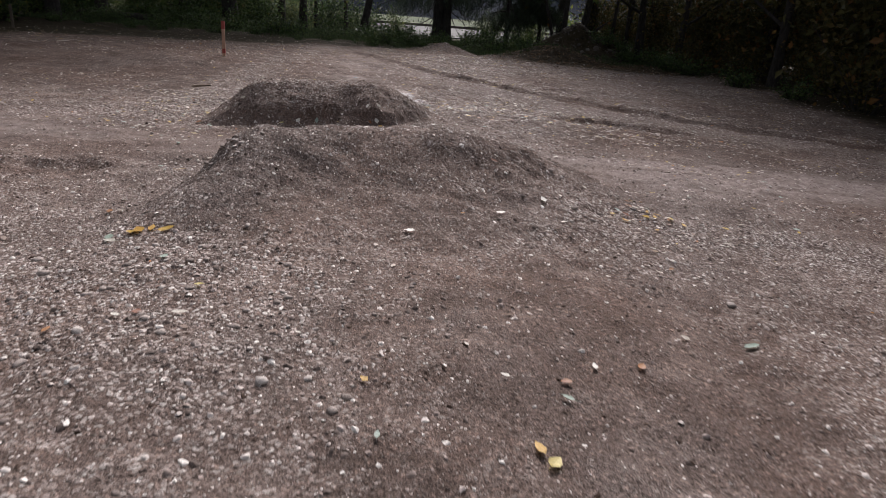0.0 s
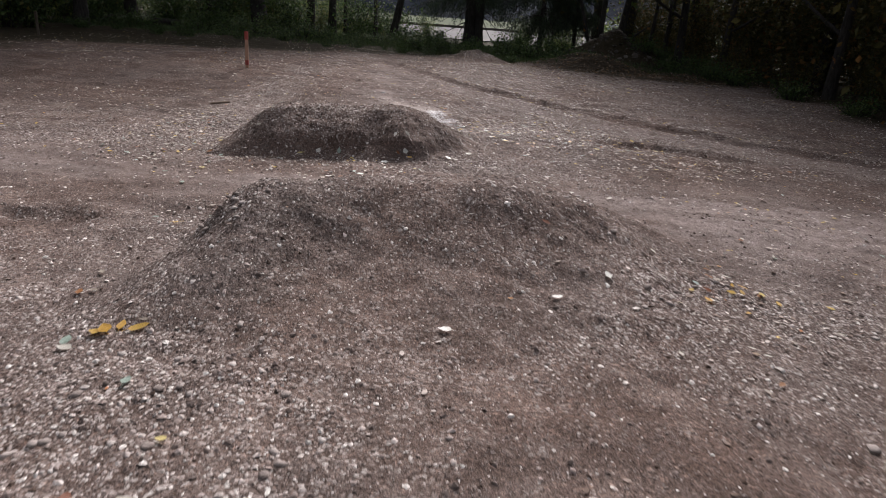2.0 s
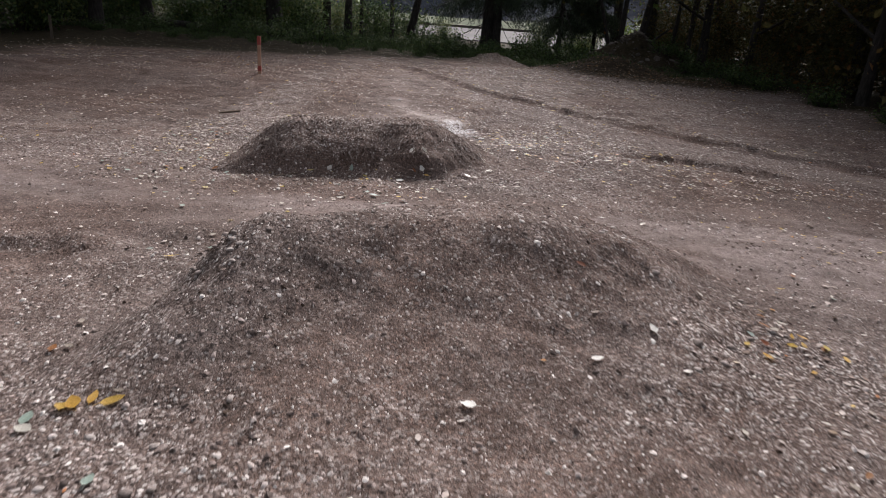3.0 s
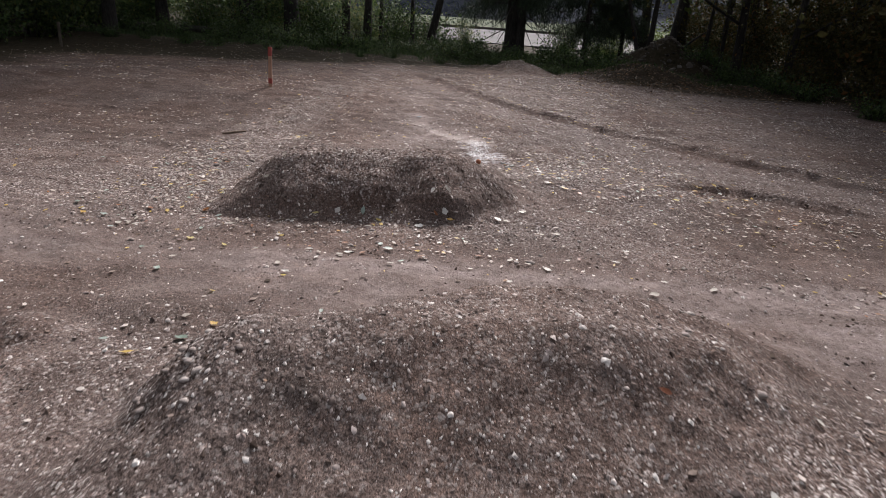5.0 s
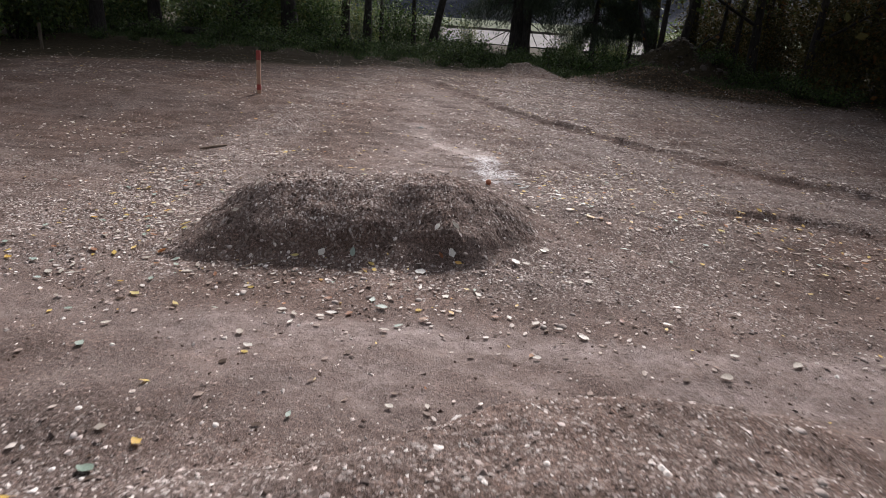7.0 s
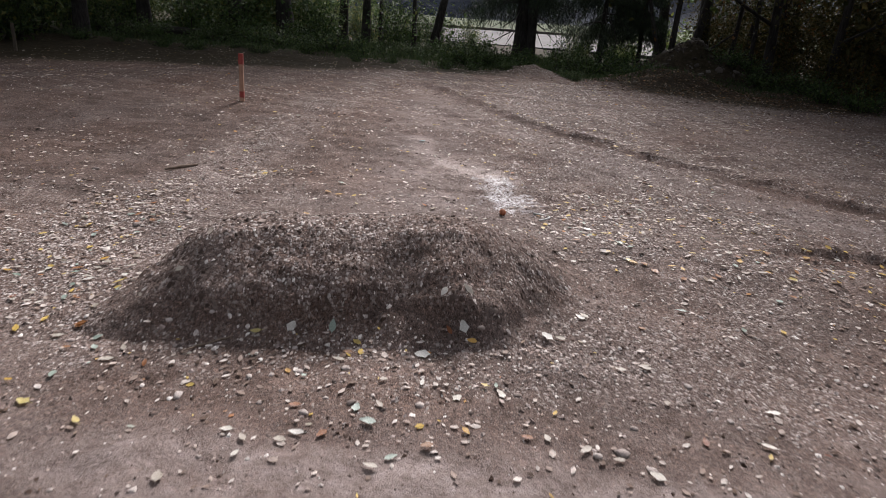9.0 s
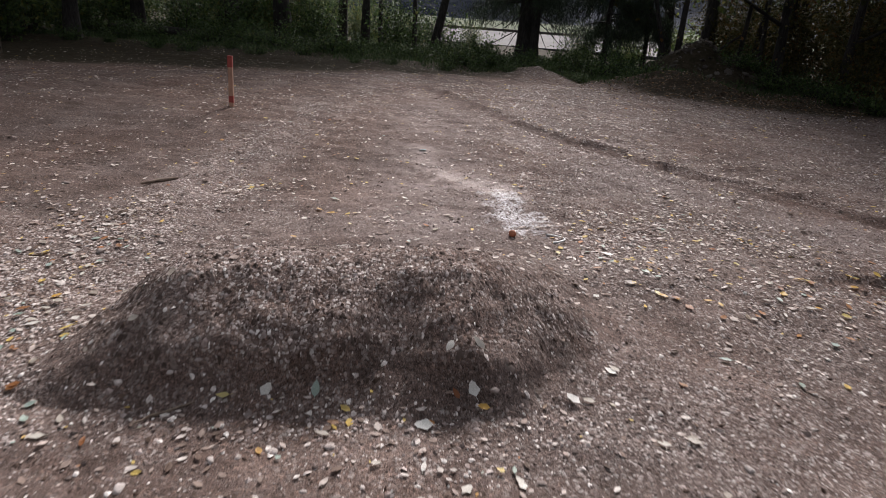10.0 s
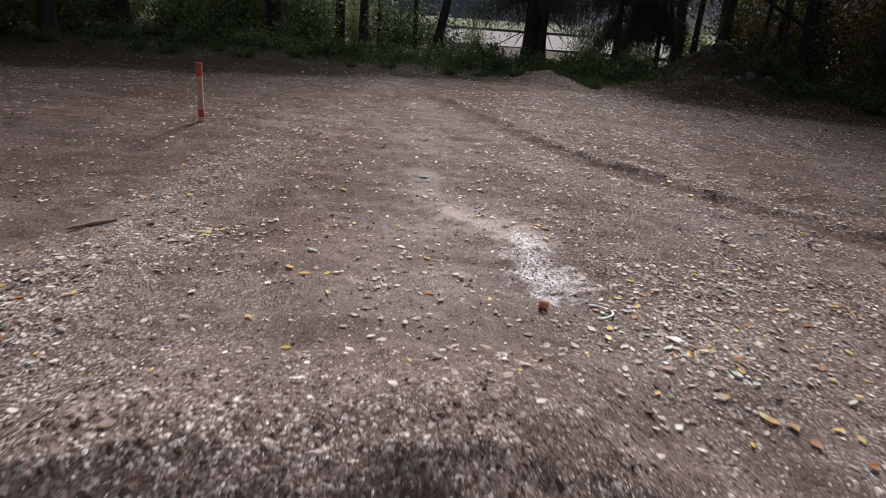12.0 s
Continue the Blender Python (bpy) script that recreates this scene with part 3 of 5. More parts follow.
mound("b", "dirt_mound", "low roller of dark crumbling gravel with a steep washed-out face", 0.02)
mound("far", "dirt_mound", "small heap of grey gravel at the edge of the clearing", 0.06)
mound("leafy", "dirt_mound", "dark soil heap scattered with fallen leaves beside the trees", 0.07)

# ---- beyond the trees ----
def slab(name, x0, y0, x1, y1, z, thick, mat, label, category):
    bm = bmesh.new()
    bmesh.ops.create_cube(bm, size=1, matrix=Matrix.Translation(((x0 + x1) / 2, (y0 + y1) / 2, z - thick / 2)) @ Matrix.Diagonal((x1 - x0, y1 - y0, thick, 1)))
    me = bpy.data.meshes.new(name)
    bm.to_mesh(me)
    bm.free()
    me.materials.append(mat)
    return tagged(new(name, me), label, category, kind="structure")


slab("pavement", -22, 54, 24, 137, 0.30, 0.5, LOT, "wide pale sunlit asphalt yard beyond the trees", "yard")
slab("bank", -30, 137.2, 34, 140.8, 0.75, 1.4, BANK, "low bank of bare earth at the end of the yard", "bank")
meadow = tagged(new("meadow", sheet("meadow", np.linspace(-320, 320, 60), np.linspace(141, 335, 30), lambda x, y: 0.5 + 0.013 * (y - 141) + 0.4 * vnoise(x * 0.03, y * 0.03, 85), MEADOW, False)),
                "bright green mown meadow rising beyond the yard", "meadow", kind="structure")
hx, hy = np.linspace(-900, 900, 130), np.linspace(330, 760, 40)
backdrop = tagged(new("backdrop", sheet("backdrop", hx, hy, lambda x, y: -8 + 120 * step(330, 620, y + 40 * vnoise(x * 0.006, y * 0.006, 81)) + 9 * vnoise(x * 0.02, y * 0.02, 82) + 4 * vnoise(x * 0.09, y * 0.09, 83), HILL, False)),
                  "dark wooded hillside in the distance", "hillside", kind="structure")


# ---- trees and shrubs ----
def broadleaf(seed, height, radius, lean, leaf_mat, label, forks=1, low=0.3, spreads=0.33, leaf=0.16, count=2600):
    """Tapered trunk with limbs, and a crown of many small leaves."""
    rng = np.random.default_rng(seed)
    tree = tagged(new("tree"), label, "tree", "trees round the clearing")
    wood, stems, ends = [], [], []
    for f in range(forks):
        az = rng.uniform(0, 2 * np.pi) if f else lean[1]
        tilt = lean[0] if not f else lean[0] + rng.uniform(0.12, 0.30)
        k = np.linspace(0, 1, 14)
        bend = np.cumsum(rng.normal(0, 0.05, (14, 2)), axis=0) * height * 0.03
        off = np.array([math.cos(az), math.sin(az)]) * (0.0 if not f else radius * 1.4)
        line = np.stack([off[0] + math.cos(az) * tilt * height * k * (1 - 0.3 * k) + bend[:, 0] * k, off[1] + math.sin(az) * tilt * height * k * (1 - 0.3 * k) + bend[:, 1] * k, height * k - 0.25 * (k == 0)], -1)
        r = radius * (0.75 if f else 1.0)
        stems.append(tube(line, r * (1 - 0.86 * k) * (1 + 0.45 * np.exp(-k * 26)), 9))
        for j in range(11):
            h = low + (0.96 - low) * (j + rng.uniform(0, 0.8)) / 11
            at = np.array([np.interp(h, k, line[:, i]) for i in range(3)])
            a, reach = rng.uniform(0, 2 * np.pi), height * spreads * (1.12 - h) * rng.uniform(0.7, 1.2)
            s = np.linspace(0, 1, 6)
            limb = at + np.stack([math.cos(a) * reach * s, math.sin(a) * reach * s, reach * (0.55 * s - 0.12 * s * s)], -1) + np.cumsum(rng.normal(0, 0.03 * reach, (6, 3)), axis=0) * s[:, None]
            wood.append(tube(limb, r * 0.42 * (1.05 - h) * (1 - 0.85 * s) + 0.006, 5))
            ends += [(limb[i], reach * 0.30) for i in (2, 3, 4, 5)]
            for _ in range(3):
                b = limb[rng.integers(2, 5)]
                e = b + rng.normal(0, reach * 0.28, 3) + (0, 0, reach * 0.08)
                wood.append(tube(np.linspace(b, e, 3), [0.02, 0.014, 0.006], 4))
                ends.append((e, reach * 0.22))
    trunk = part("trunk", raw_mesh("trunk", *joined(stems), BARK, True), tree)
    tagged(part("branchwork", raw_mesh("branchwork", *joined(wood), BARK, True), trunk), kind="stuff")
    pick = rng.integers(0, len(ends), count)
    centre, size = np.array([e[0] for e in ends])[pick], np.array([e[1] for e in ends])[pick]
    part("crown", raw_mesh("crown", *foliage(rng, centre + rng.normal(0, 1, (count, 3)) * size[:, None] * 0.75, leaf), leaf_mat), tree)
    return tree


def spruce(seed, height, label, trunks=((0, 0, 0.30, 0.0),), low=1.5, reach0=3.3, thick=26):
    """Conifer with sagging boughs and hanging needle fringes, dead boughs below."""
    rng = np.random.default_rng(seed)
    tree = tagged(new("spruce"), label, "tree", "trees round the clearing")
    wood, stems, dead, needles = [], [], [], []
    for tx, ty, r, lean in trunks:
        k = np.linspace(0, 1, 16)
        line = np.stack([tx + lean * height * k, ty + 0 * k, height * k - 0.25 * (k == 0)], -1)
        stems.append(tube(line, r * (1 - 0.93 * k) * (1 + 0.55 * np.exp(-k * 34)), 11))
        z = low
        while z < height * 0.97:
            for _ in range(5):
                a = rng.uniform(0, 2 * np.pi)
                reach = reach0 * (1 - z / height) ** 0.75 * rng.uniform(0.75, 1.15)
                s = np.linspace(0, 1, 7)
                x0 = tx + lean * z
                drop = reach * (0.10 * s - 0.48 * s * s + 0.12 * s ** 3)
                limb = np.stack([x0 + math.cos(a) * reach * s, ty + math.sin(a) * reach * s, z + rng.uniform(-0.2, 0.2) + drop], -1)
                wood.append(tube(limb, 0.035 * (1 - 0.85 * s) * min(1, reach), 5))
                n = int(thick * reach) + 3
                for q in rng.uniform(0.22, 1.0, n):
                    top = np.array([np.interp(q, s, limb[:, i]) for i in range(3)]) + rng.normal(0, 0.10, 3) * (1, 1, 0.3)
                    hang = rng.uniform(0.25, 1.0) * min(1.0, reach / 2)
                    m = int(hang * 13) + 2
                    t = np.linspace(0, 1, m)[:, None]
                    needles.append(top + np.array([[0, 0, -1.0]]) * hang * t + rng.normal(0, 0.035, (m, 3)))
            z += rng.uniform(0.45, 0.65) * (0.75 if z < 4 else 1.0)
        for _ in range(9):
            a, z = rng.uniform(0, 2 * np.pi), rng.uniform(1.3, 2.8)
            reach = rng.uniform(1.0, 2.3)
            s = np.linspace(0, 1, 7)
            limb = np.stack([tx + math.cos(a) * reach * s, ty + math.sin(a) * reach * s, z - reach * 0.62 * s ** 1.2], -1) + np.cumsum(rng.normal(0, 0.02, (7, 3)), axis=0)
            dead.append(tube(limb, 0.028 * (1 - 0.8 * s), 5))
    trunk = part("trunk", raw_mesh("trunk", *joined(stems), BARK, True), tree)
    tagged(part("branchwork", raw_mesh("branchwork", *joined(wood), BARK, True), trunk), kind="stuff")
    part("dead_branchwork", raw_mesh("dead_branchwork", *joined(dead), BARK, True), trunk, "bare drooping dead boughs")["kind"] = "stuff"
    p = np.concatenate(needles)
    s = np.stack([0.045 * np.ones(len(p)), -0.15 * rng.uniform(0.7, 1.3, len(p)), 0.05 * np.ones(len(p))], -1)
    f = turns(rng, len(p), 0.5) @ np.array([(1, 0, 0), (0, 0, -1), (0, 1, 0)], float)
    part("crown", raw_mesh("crown", *spread(LEAF4, LEAF4_F, p, np.abs(s), f), NEEDLES), tree)
    return tree


def shrub(seed, height, width, mat, label, stems=26, leaves=900, leaf=0.07):
    rng = np.random.default_rng(seed)
    bush = tagged(new("shrub"), label, "shrub", "undergrowth along the trees")
    wood, spots = [], []
    for _ in range(stems):
        a, out, h = rng.uniform(0, 2 * np.pi), width * 0.5 * rng.uniform(0.15, 1.0), height * rng.uniform(0.45, 1.1)
        s = np.linspace(0, 1, 6)
        line = np.stack([math.cos(a) * (0.1 + out * s), math.sin(a) * (0.1 + out * s), h * (s - 0.25 * s * s * out / (width * 0.5)) - 0.05 * (s == 0)], -1) + np.cumsum(rng.normal(0, 0.025 * height, (6, 3)), axis=0) * s[:, None]
        wood.append(tube(line, 0.010 * (1 - 0.8 * s), 3))
        q = rng.uniform(0.15, 1.0, leaves // stems)
        spots.append(np.stack([np.interp(q, s, line[:, i]) for i in range(3)], -1) + rng.normal(0, 0.09 * height + 0.02, (len(q), 3)) * (1, 1, 0.7))
    part("brushwood", raw_mesh("brushwood", *joined(wood), BARK, True), bush)
    p = np.concatenate(spots)
    p[:, 2] = np.maximum(p[:, 2], 0.02)
    part("foliage", raw_mesh("foliage", *foliage(rng, p, leaf, 0.7), mat), bush)
    return bush


def stand(ob, x, y, turn=0.0, size=1.0, copy=True, sink=0.03):
    m = pose(x, y, float(land_z(x, y)) - sink, 0, 0, turn) @ Matrix.Scale(size, 4)
    if copy:
        return copy_thing(ob, m)
    ob.matrix_basis = m
    return ob


rng = np.random.default_rng(11)
# the spruces in the middle, kept short above the view so that sun reaches the lane
stand(spruce(1, 9.8, "old spruce with twin dark trunks and sagging needle curtains", ((-0.12, 0, 0.25, -0.010), (0.24, 0.1, 0.215, 0.014)), 2.2, 2.9, 16), -0.84, 29.5, 0, 1, False)
stand(spruce(2, 9.2, "dark spruce with needle curtains hanging close to the ground", ((0, 0, 0.12, 0.0),), 1.5, 2.5, 42), 2.2, 30.8, 40, 1, False)
stand(spruce(3, 8.8, "slim dark spruce with hanging boughs behind the shrubs", ((0, 0, 0.10, 0.0),), 1.6, 1.3, 45), 3.75, 31.0, 80, 1, False)
# trunks that stand clear along the far edge
stand(broadleaf(4, 11, 0.17, (0.22, 0.25), LEAVES, "leaning broadleaf tree with a dark slender trunk", 1, 0.34), -4.35, 29.5, 0, 1, False)
# tall crowns out of view, added to shade the sides of the clearing
stand(broadleaf(5, 20, 0.15, (0.02, 0.0), LEAVES, "straight slender tree with a dark trunk", 1, 0.2, 0.26, 0.24, 4200), -7.0, 29.5, 0, 1, False)
slim = stand(broadleaf(6, 18, 0.08, (0.04, 2.0), LEAVES, "thin young tree with a dark stem", 1, 0.14, 0.19, 0.22, 3600), -6.5, 30.0, 0, 1, False)
stand(slim, -5.0, 29.2, 120)
stand(slim, 6.7, 29.3, 250)
stand(slim, 7.2, 28.4, 20, 0.9)
stand(broadleaf(7, 18, 0.30, (0.10, 3.0), LEAVES, "thick dark tree with several stems from one stool", 3, 0.25, 0.33, 0.20, 5000), -10.0, 29.0, 0, 1, False)
big = stand(broadleaf(8, 20, 0.25, (0.06, 3.3), LEAVES, "tall dark tree with a straight thick trunk", 1, 0.16, 0.34, 0.30, 5200), -12.0, 29.0, 0, 1, False)
stand(broadleaf(9, 15, 0.115, (0.02, 0.6), AUTUMN, "bare-stemmed tree behind the rubble heap", 1, 0.36, 0.3), 4.66, 29.6, 0, 1, False)
stand(broadleaf(13, 10, 0.085, (0.36, 3.05), AUTUMN, "thin dark tree leaning out beside a larger trunk", 1, 0.40, 0.3), 4.44, 29.5, 0, 1, False)
stand(broadleaf(10, 20, 0.155, (0.14, 0.1), AUTUMN, "stout tree leaning out behind the rubble heap", 1, 0.28, 0.24, 0.14, 7000), 5.35, 29.7, 0, 1, False)
# the woods to both sides, and unseen trees behind
turning = broadleaf(12, 16, 0.14, (0.05, 1.0), AUTUMN, "slender tree in the dark wood with yellowing leaves", 1, 0.08, 0.28, 0.15, 9000)
stand(turning, 9.6, 20.5, 0, 1, False)
for x, y in [(8.4, 24.5), (8.9, 17.5), (9.2, 14.2), (9.0, 11.0), (10.5, 26.5), (11.6, 22.8), (11.8, 18.6), (11.4, 14.8), (11.6, 10.2), (9.4, 7.4), (10.8, 4.2), (12.4, 0.5), (14.0, 12.5), (14.2, 20.5), (13.0, 28.0), (9.2, 30.5), (15.5, 5.0), (7.6, 31.6), (8.0, 28.6)]:
    stand(turning, x + rng.uniform(-0.3, 0.3), y + rng.uniform(-0.4, 0.4), rng.uniform(0, 360), rng.uniform(0.85, 1.25))
for x, y in [(-14.5, 26.5), (-16.8, 29.0), (-13.6, 22.2), (-15.5, 18.0), (-14.6, 13.5), (-15.8, 9.0), (-18.5, 24.0), (-19.0, 16.0), (-20.0, 31.0), (-14.0, 32.5), (-9.0, 33.5), (-15.0, 4.0), (-13.0, -2.0), (10.5, 33.5), (7.0, 33.0), (5.4, 36.5)]:
    stand(big, x + rng.uniform(-0.4, 0.4), y + rng.uniform(-0.4, 0.4), rng.uniform(0, 360), rng.uniform(0.75, 1.1))
# never in view: added to close the place behind, far enough back to leave sky light
for x, y in [(-14.0, -20.0), (-8.0, -24.0), (-2.0, -26.0), (4.5, -25.0), (10.0, -21.0), (15.0, -14.0), (-18.0, -12.0)]:
    stand(big, x, y, rng.uniform(0, 360), rng.uniform(0.85, 1.1))

leafy = stand(shrub(21, 1.0, 1.5, BUSH, "leafy green shrub in the shade of the trees", 26, 900, 0.10), -3.4, 26.5, 0, 1, False)
low = stand(shrub(22, 0.5, 1.1, BUSH, "low tangle of green weeds and brambles", 30, 900, 0.055), -1.6, 25.0, 0, 1, False)
tall = stand(shrub(23, 2.1, 1.8, BUSH, "tall upright shrub with small green leaves", 22, 1100, 0.12), -5.6, 28.2, 0, 1, False)
yellow = stand(shrub(24, 1.5, 1.8, AUTUMN, "shrub with yellowing leaves at the wood's edge", 24, 1000, 0.08), 7.8, 21.5, 0, 1, False)
thicket = stand(shrub(25, 4.2, 3.2, LEAVES, "dense dark thicket closing off the wood", 34, 4200, 0.12), -13.0, 33.5, 0, 1, False)
for x, y in [(-18.5, 33.0), (-20.5, 35.0), (-22.5, 33.0), (-24.0, 37.0), (-14.6, 34.6), (-17.0, 36.0), (-12.6, 31.4), (-10.8, 31.2), (-14.2, 29.6), (-16.2, 28.0), (-10.6, 33.2), (-15.4, 32.0), (-17.6, 30.4), (-12.0, 36.0), (-9.2, 36.5), (-16.8, 26.2), (-15.6, 22.8), (-14.4, 19.6), (-14.2, 37.5), (-16.2, 39.0), (-12.4, 38.6), (-18.4, 38.0), (-14.0, 16.4), (-14.2, 13.0), (-14.8, 9.6), (-15.0, 6.0), (-17.2, 20.5), (-17.0, 15.0), (-19.5, 28.0)]:
    stand(thicket, x, y, rng.uniform(0, 360), rng.uniform(0.8, 1.2))
hedge = stand(shrub(27, 2.2, 2.6, HEDGE, "sunlit green shrub beyond the trees", 30, 2200, 0.13), -9.4, 41.0, 0, 1, False)
for x, y in [(-12.4, 41.5), (-15.5, 42.0), (-18.5, 42.5), (-7.0, 42.0), (-10.6, 43.5), (-13.8, 44.0), (-21.5, 43.0), (4.6, 41.0), (7.6, 42.0)]:
    stand(hedge, x, y, rng.uniform(0, 360), rng.uniform(0.6, 1.25))
for x, y, size in ((2.9, 33.4, 0.42), (3.7, 33.8, 0.36), (1.5, 33.6, 0.3)):
    stand(hedge, x, y, 50 * x, size)
for x, y in [(-3.4, 35.5), (1.6, 34.5), (3.2, 35.0), (-6.7, 36.5), (-8.6, 37.0), (-5.0, 34.5), (-7.8, 33.5), (-6.0, 33.0), (-9.6, 34.5)]:
    stand(thicket, x, y, rng.uniform(0, 360), rng.uniform(0.35, 0.5))
wild = stand(shrub(26, 4.0, 3.0, AUTUMN, "dense thicket with yellowing leaves in the dark wood", 34, 4400, 0.12), 9.6, 26.0, 0, 1, False)
for x, y in [(18.0, 33.0), (20.5, 30.0), (16.0, 36.0), (19.0, 24.0), (13.6, 37.0), (8.2, 35.5), (10.8, 36.5), (12.5, 34.0), (14.8, 31.5), (16.5, 28.0), (15.0, 17.0), (15.2, 12.0), (8.9, 29.5), (10.6, 23.6), (9.9, 20.8), (10.4, 17.9), (9.8, 15.2), (10.0, 12.4), (9.9, 9.4), (10.2, 6.4), (10.8, 3.4), (12.6, 26.4), (12.8, 22.0), (12.6, 17.0), (12.4, 13.0), (12.6, 9.0), (11.8, 30.5), (7.4, 32.6), (9.4, 34.0), (14.8, 24.0)]:
    stand(wild, x, y, rng.uniform(0, 360), rng.uniform(0.85, 1.3))
for x in np.arange(-14.0, 2.8, 0.6):
    stand(low, x + rng.uniform(-0.3, 0.3), 24.6 + rng.uniform(-0.7, 0.7), rng.uniform(0, 360), rng.uniform(0.8, 1.5))
for x, y in [(1.4, 28.6), (4.4, 28.8), (-2.4, 28.4), (0.6, 28.2)]:
    stand(leafy, x, y, rng.uniform(0, 360), rng.uniform(0.7, 1.0))
for x in np.arange(-13.0, 2.6, 1.0):
    stand(low, x + rng.uniform(-0.4, 0.4), 22.6 + 0.1 * x + rng.uniform(-0.9, 0.9), rng.uniform(0, 360), rng.uniform(0.4, 0.9))
for x in np.arange(-14.5, 2.6, 0.85):
    stand(leafy, x + rng.uniform(-0.4, 0.4), 26.9 + rng.uniform(-1.0, 1.3), rng.uniform(0, 360), rng.uniform(0.6, 1.0) * (0.6 if -8 < x < 2 else 0.95))
for x, y in [(-8.4, 28.0), (-9.2, 31.0), (-11.2, 27.6), (-13.0, 27.0), (-14.8, 24.6), (-16.0, 22.0), (-12.6, 31.2), (-15.5, 27.6), (-17.8, 27.0), (-16.5, 19.5), (-14.0, 20.0), (-13.4, 17.0), (-5.3, 30.3), (-4.5, 30.9), (-6.4, 30.6)]:
    stand(tall, x, y, rng.uniform(0, 360), rng.uniform(0.8, 1.25))
for x, y in [(8.2, 24.0), (8.4, 19.0), (8.9, 16.2), (8.3, 13.0), (8.6, 9.6), (9.0, 6.5), (9.5, 22.4), (10.2, 18.0), (10.4, 13.0), (9.9, 10.0), (8.2, 27.2), (10.0, 29.0), (9.6, 25.0), (11.5, 16.0), (7.4, 30.6), (11.0, 20.5), (10.2, 7.8), (6.3, 31.2)]:
    stand(yellow, x, y, rng.uniform(0, 360), rng.uniform(0.85, 1.5))
for x, y in [(5.6, 25.6), (6.2, 26.6), (6.9, 25.8), (7.6, 25.0), (7.3, 23.4), (7.2, 20.2), (7.5, 17.2), (7.2, 22.0), (7.6, 14.5), (6.4, 24.6), (6.4, 26.0)]:
    stand(low, x, y, rng.uniform(0, 360), rng.uniform(0.8, 1.4))


def scatter(rng, n, x0, y0, x1, y1, chance):
    x, y = rng.uniform(x0, x1, n), rng.uniform(y0, y1, n)
    keep = rng.uniform(0, 1, n) < chance(x, y)
    return x[keep], y[keep]


gx, gy = scatter(rng, 170000, -16, 20, 10, 31, lambda x, y: (pile_z(x, y) < 0.2) * litter_amount(x, y) * step(21.5, 24.0, y) * np.clip(0.42 + 0.8 * vnoise(x * 0.7, y * 0.7, 91) + 0.25 * step(21, 25, y), 0, 1) * (0.25 + 0.75 * step(19.0, 23.5, y + 0.25 * np.abs(x))))
blade = np.array([(-0.09, 0, 0), (0.09, 0, 0), (0.08, 0.12, 0.55), (0, 0.45, 1.0)])
gs = rng.uniform(0.04, 0.14, len(gx))[:, None] * np.ones(3)
grass = tagged(new("grass", raw_mesh("grass", *spread(blade, np.array([(0, 1, 2), (0, 2, 3)]), np.stack([gx, gy, land_z(gx, gy) - 0.01], -1), gs, turns(rng, len(gx), 0.25)), GRASS)),
               "dark green grass and weeds along the far edge", "grass", kind="stuff")

# ---- gravel ----
DOME = np.array([(math.cos(a), math.sin(a), -0.15) for a in np.arange(6) * math.pi / 3] + [(0.55 * math.cos(a), 0.55 * math.sin(a), 0.72) for a in 0.5 + np.arange(3) * 2 * math.pi / 3])
DOME_F = np.array([(6, 7, 8), (0, 1, 6), (1, 2, 7), (1, 7, 6), (2, 3, 7), (3, 4, 8), (3, 8, 7), (4, 5, 8), (5, 0, 6), (5, 6, 8)])
CHIP = np.array([(1, 0.1, -0.2), (0, 1, -0.15), (-1, 0, -0.2), (0.1, -1, -0.15), (0.1, 0.1, 0.75)], float)
CHIP_F = np.array([(0, 1, 4), (1, 2, 4), (2, 3, 4), (3, 0, 4)])


def pebbles(rng, shape, faces, x, y, lo, hi):
    s = lo * (hi / lo) ** (rng.uniform(0, 1, len(x)) ** 1.8)
    scale = np.stack([s, s * rng.uniform(0.6, 1.0, len(x)), s * rng.uniform(0.35, 0.75, len(x))], -1)
    e = 0.03
    z, dx, dy = land_z(x, y), (land_z(x + e, y) - land_z(x - e, y)) / (2 * e), (land_z(x, y + e) - land_z(x, y - e)) / (2 * e)
    v, f = spread(shape, faces, np.zeros((len(x), 3)), scale, turns(rng, len(x), 0.3))
    v = v + rng.normal(0, 0.10, v.shape) * np.repeat(s, len(shape))[:, None]
    n = len(shape)
    v[:, 2] += v[:, 0] * np.repeat(np.clip(dx, -1.5, 1.5), n) + v[:, 1] * np.repeat(np.clip(dy, -1.5, 1.5), n)
    return v + np.repeat(np.stack([x, y, z], -1), n, axis=0), f


def near_chance(x, y):
    hb = mound_b(x, y)
    return (1 - 0.55 * step(0.05, 0.12, hb) * (1 - step(0.34, 0.42, hb)) * (y < 7.6)) * gravel_amount(x, y) ** 1.1 * np.clip(1.25 - (y - 1.0) / 16, 0.3, 1) * (1 - 0.75 * wet_glint_amount(x, y)) * (1 - 0.8 * silt_amount(x, y))


px, py = scatter(rng, 62000, -4.2, 0.9, 4.2, 13.5, lambda x, y: near_chance(x, y) * np.where(land_z(x, y) - ground_z(x, y) > 0.05, 0.55, 1))
stones = pebbles(rng, DOME, DOME_F, px, py, 0.005, 0.017)
tagged(new("gravel", raw_mesh("gravel", *stones, PEBBLES, True)), "loose grey and pinkish gravel stones on the ground", "gravel", kind="stuff")
px, py = scatter(rng, 215000, -3.6, 0.9, 3.2, 11.5, lambda x, y: near_chance(x, y) * 0.9 + 0.05)
grit = pebbles(rng, CHIP, CHIP_F, px, py, 0.004, 0.010)
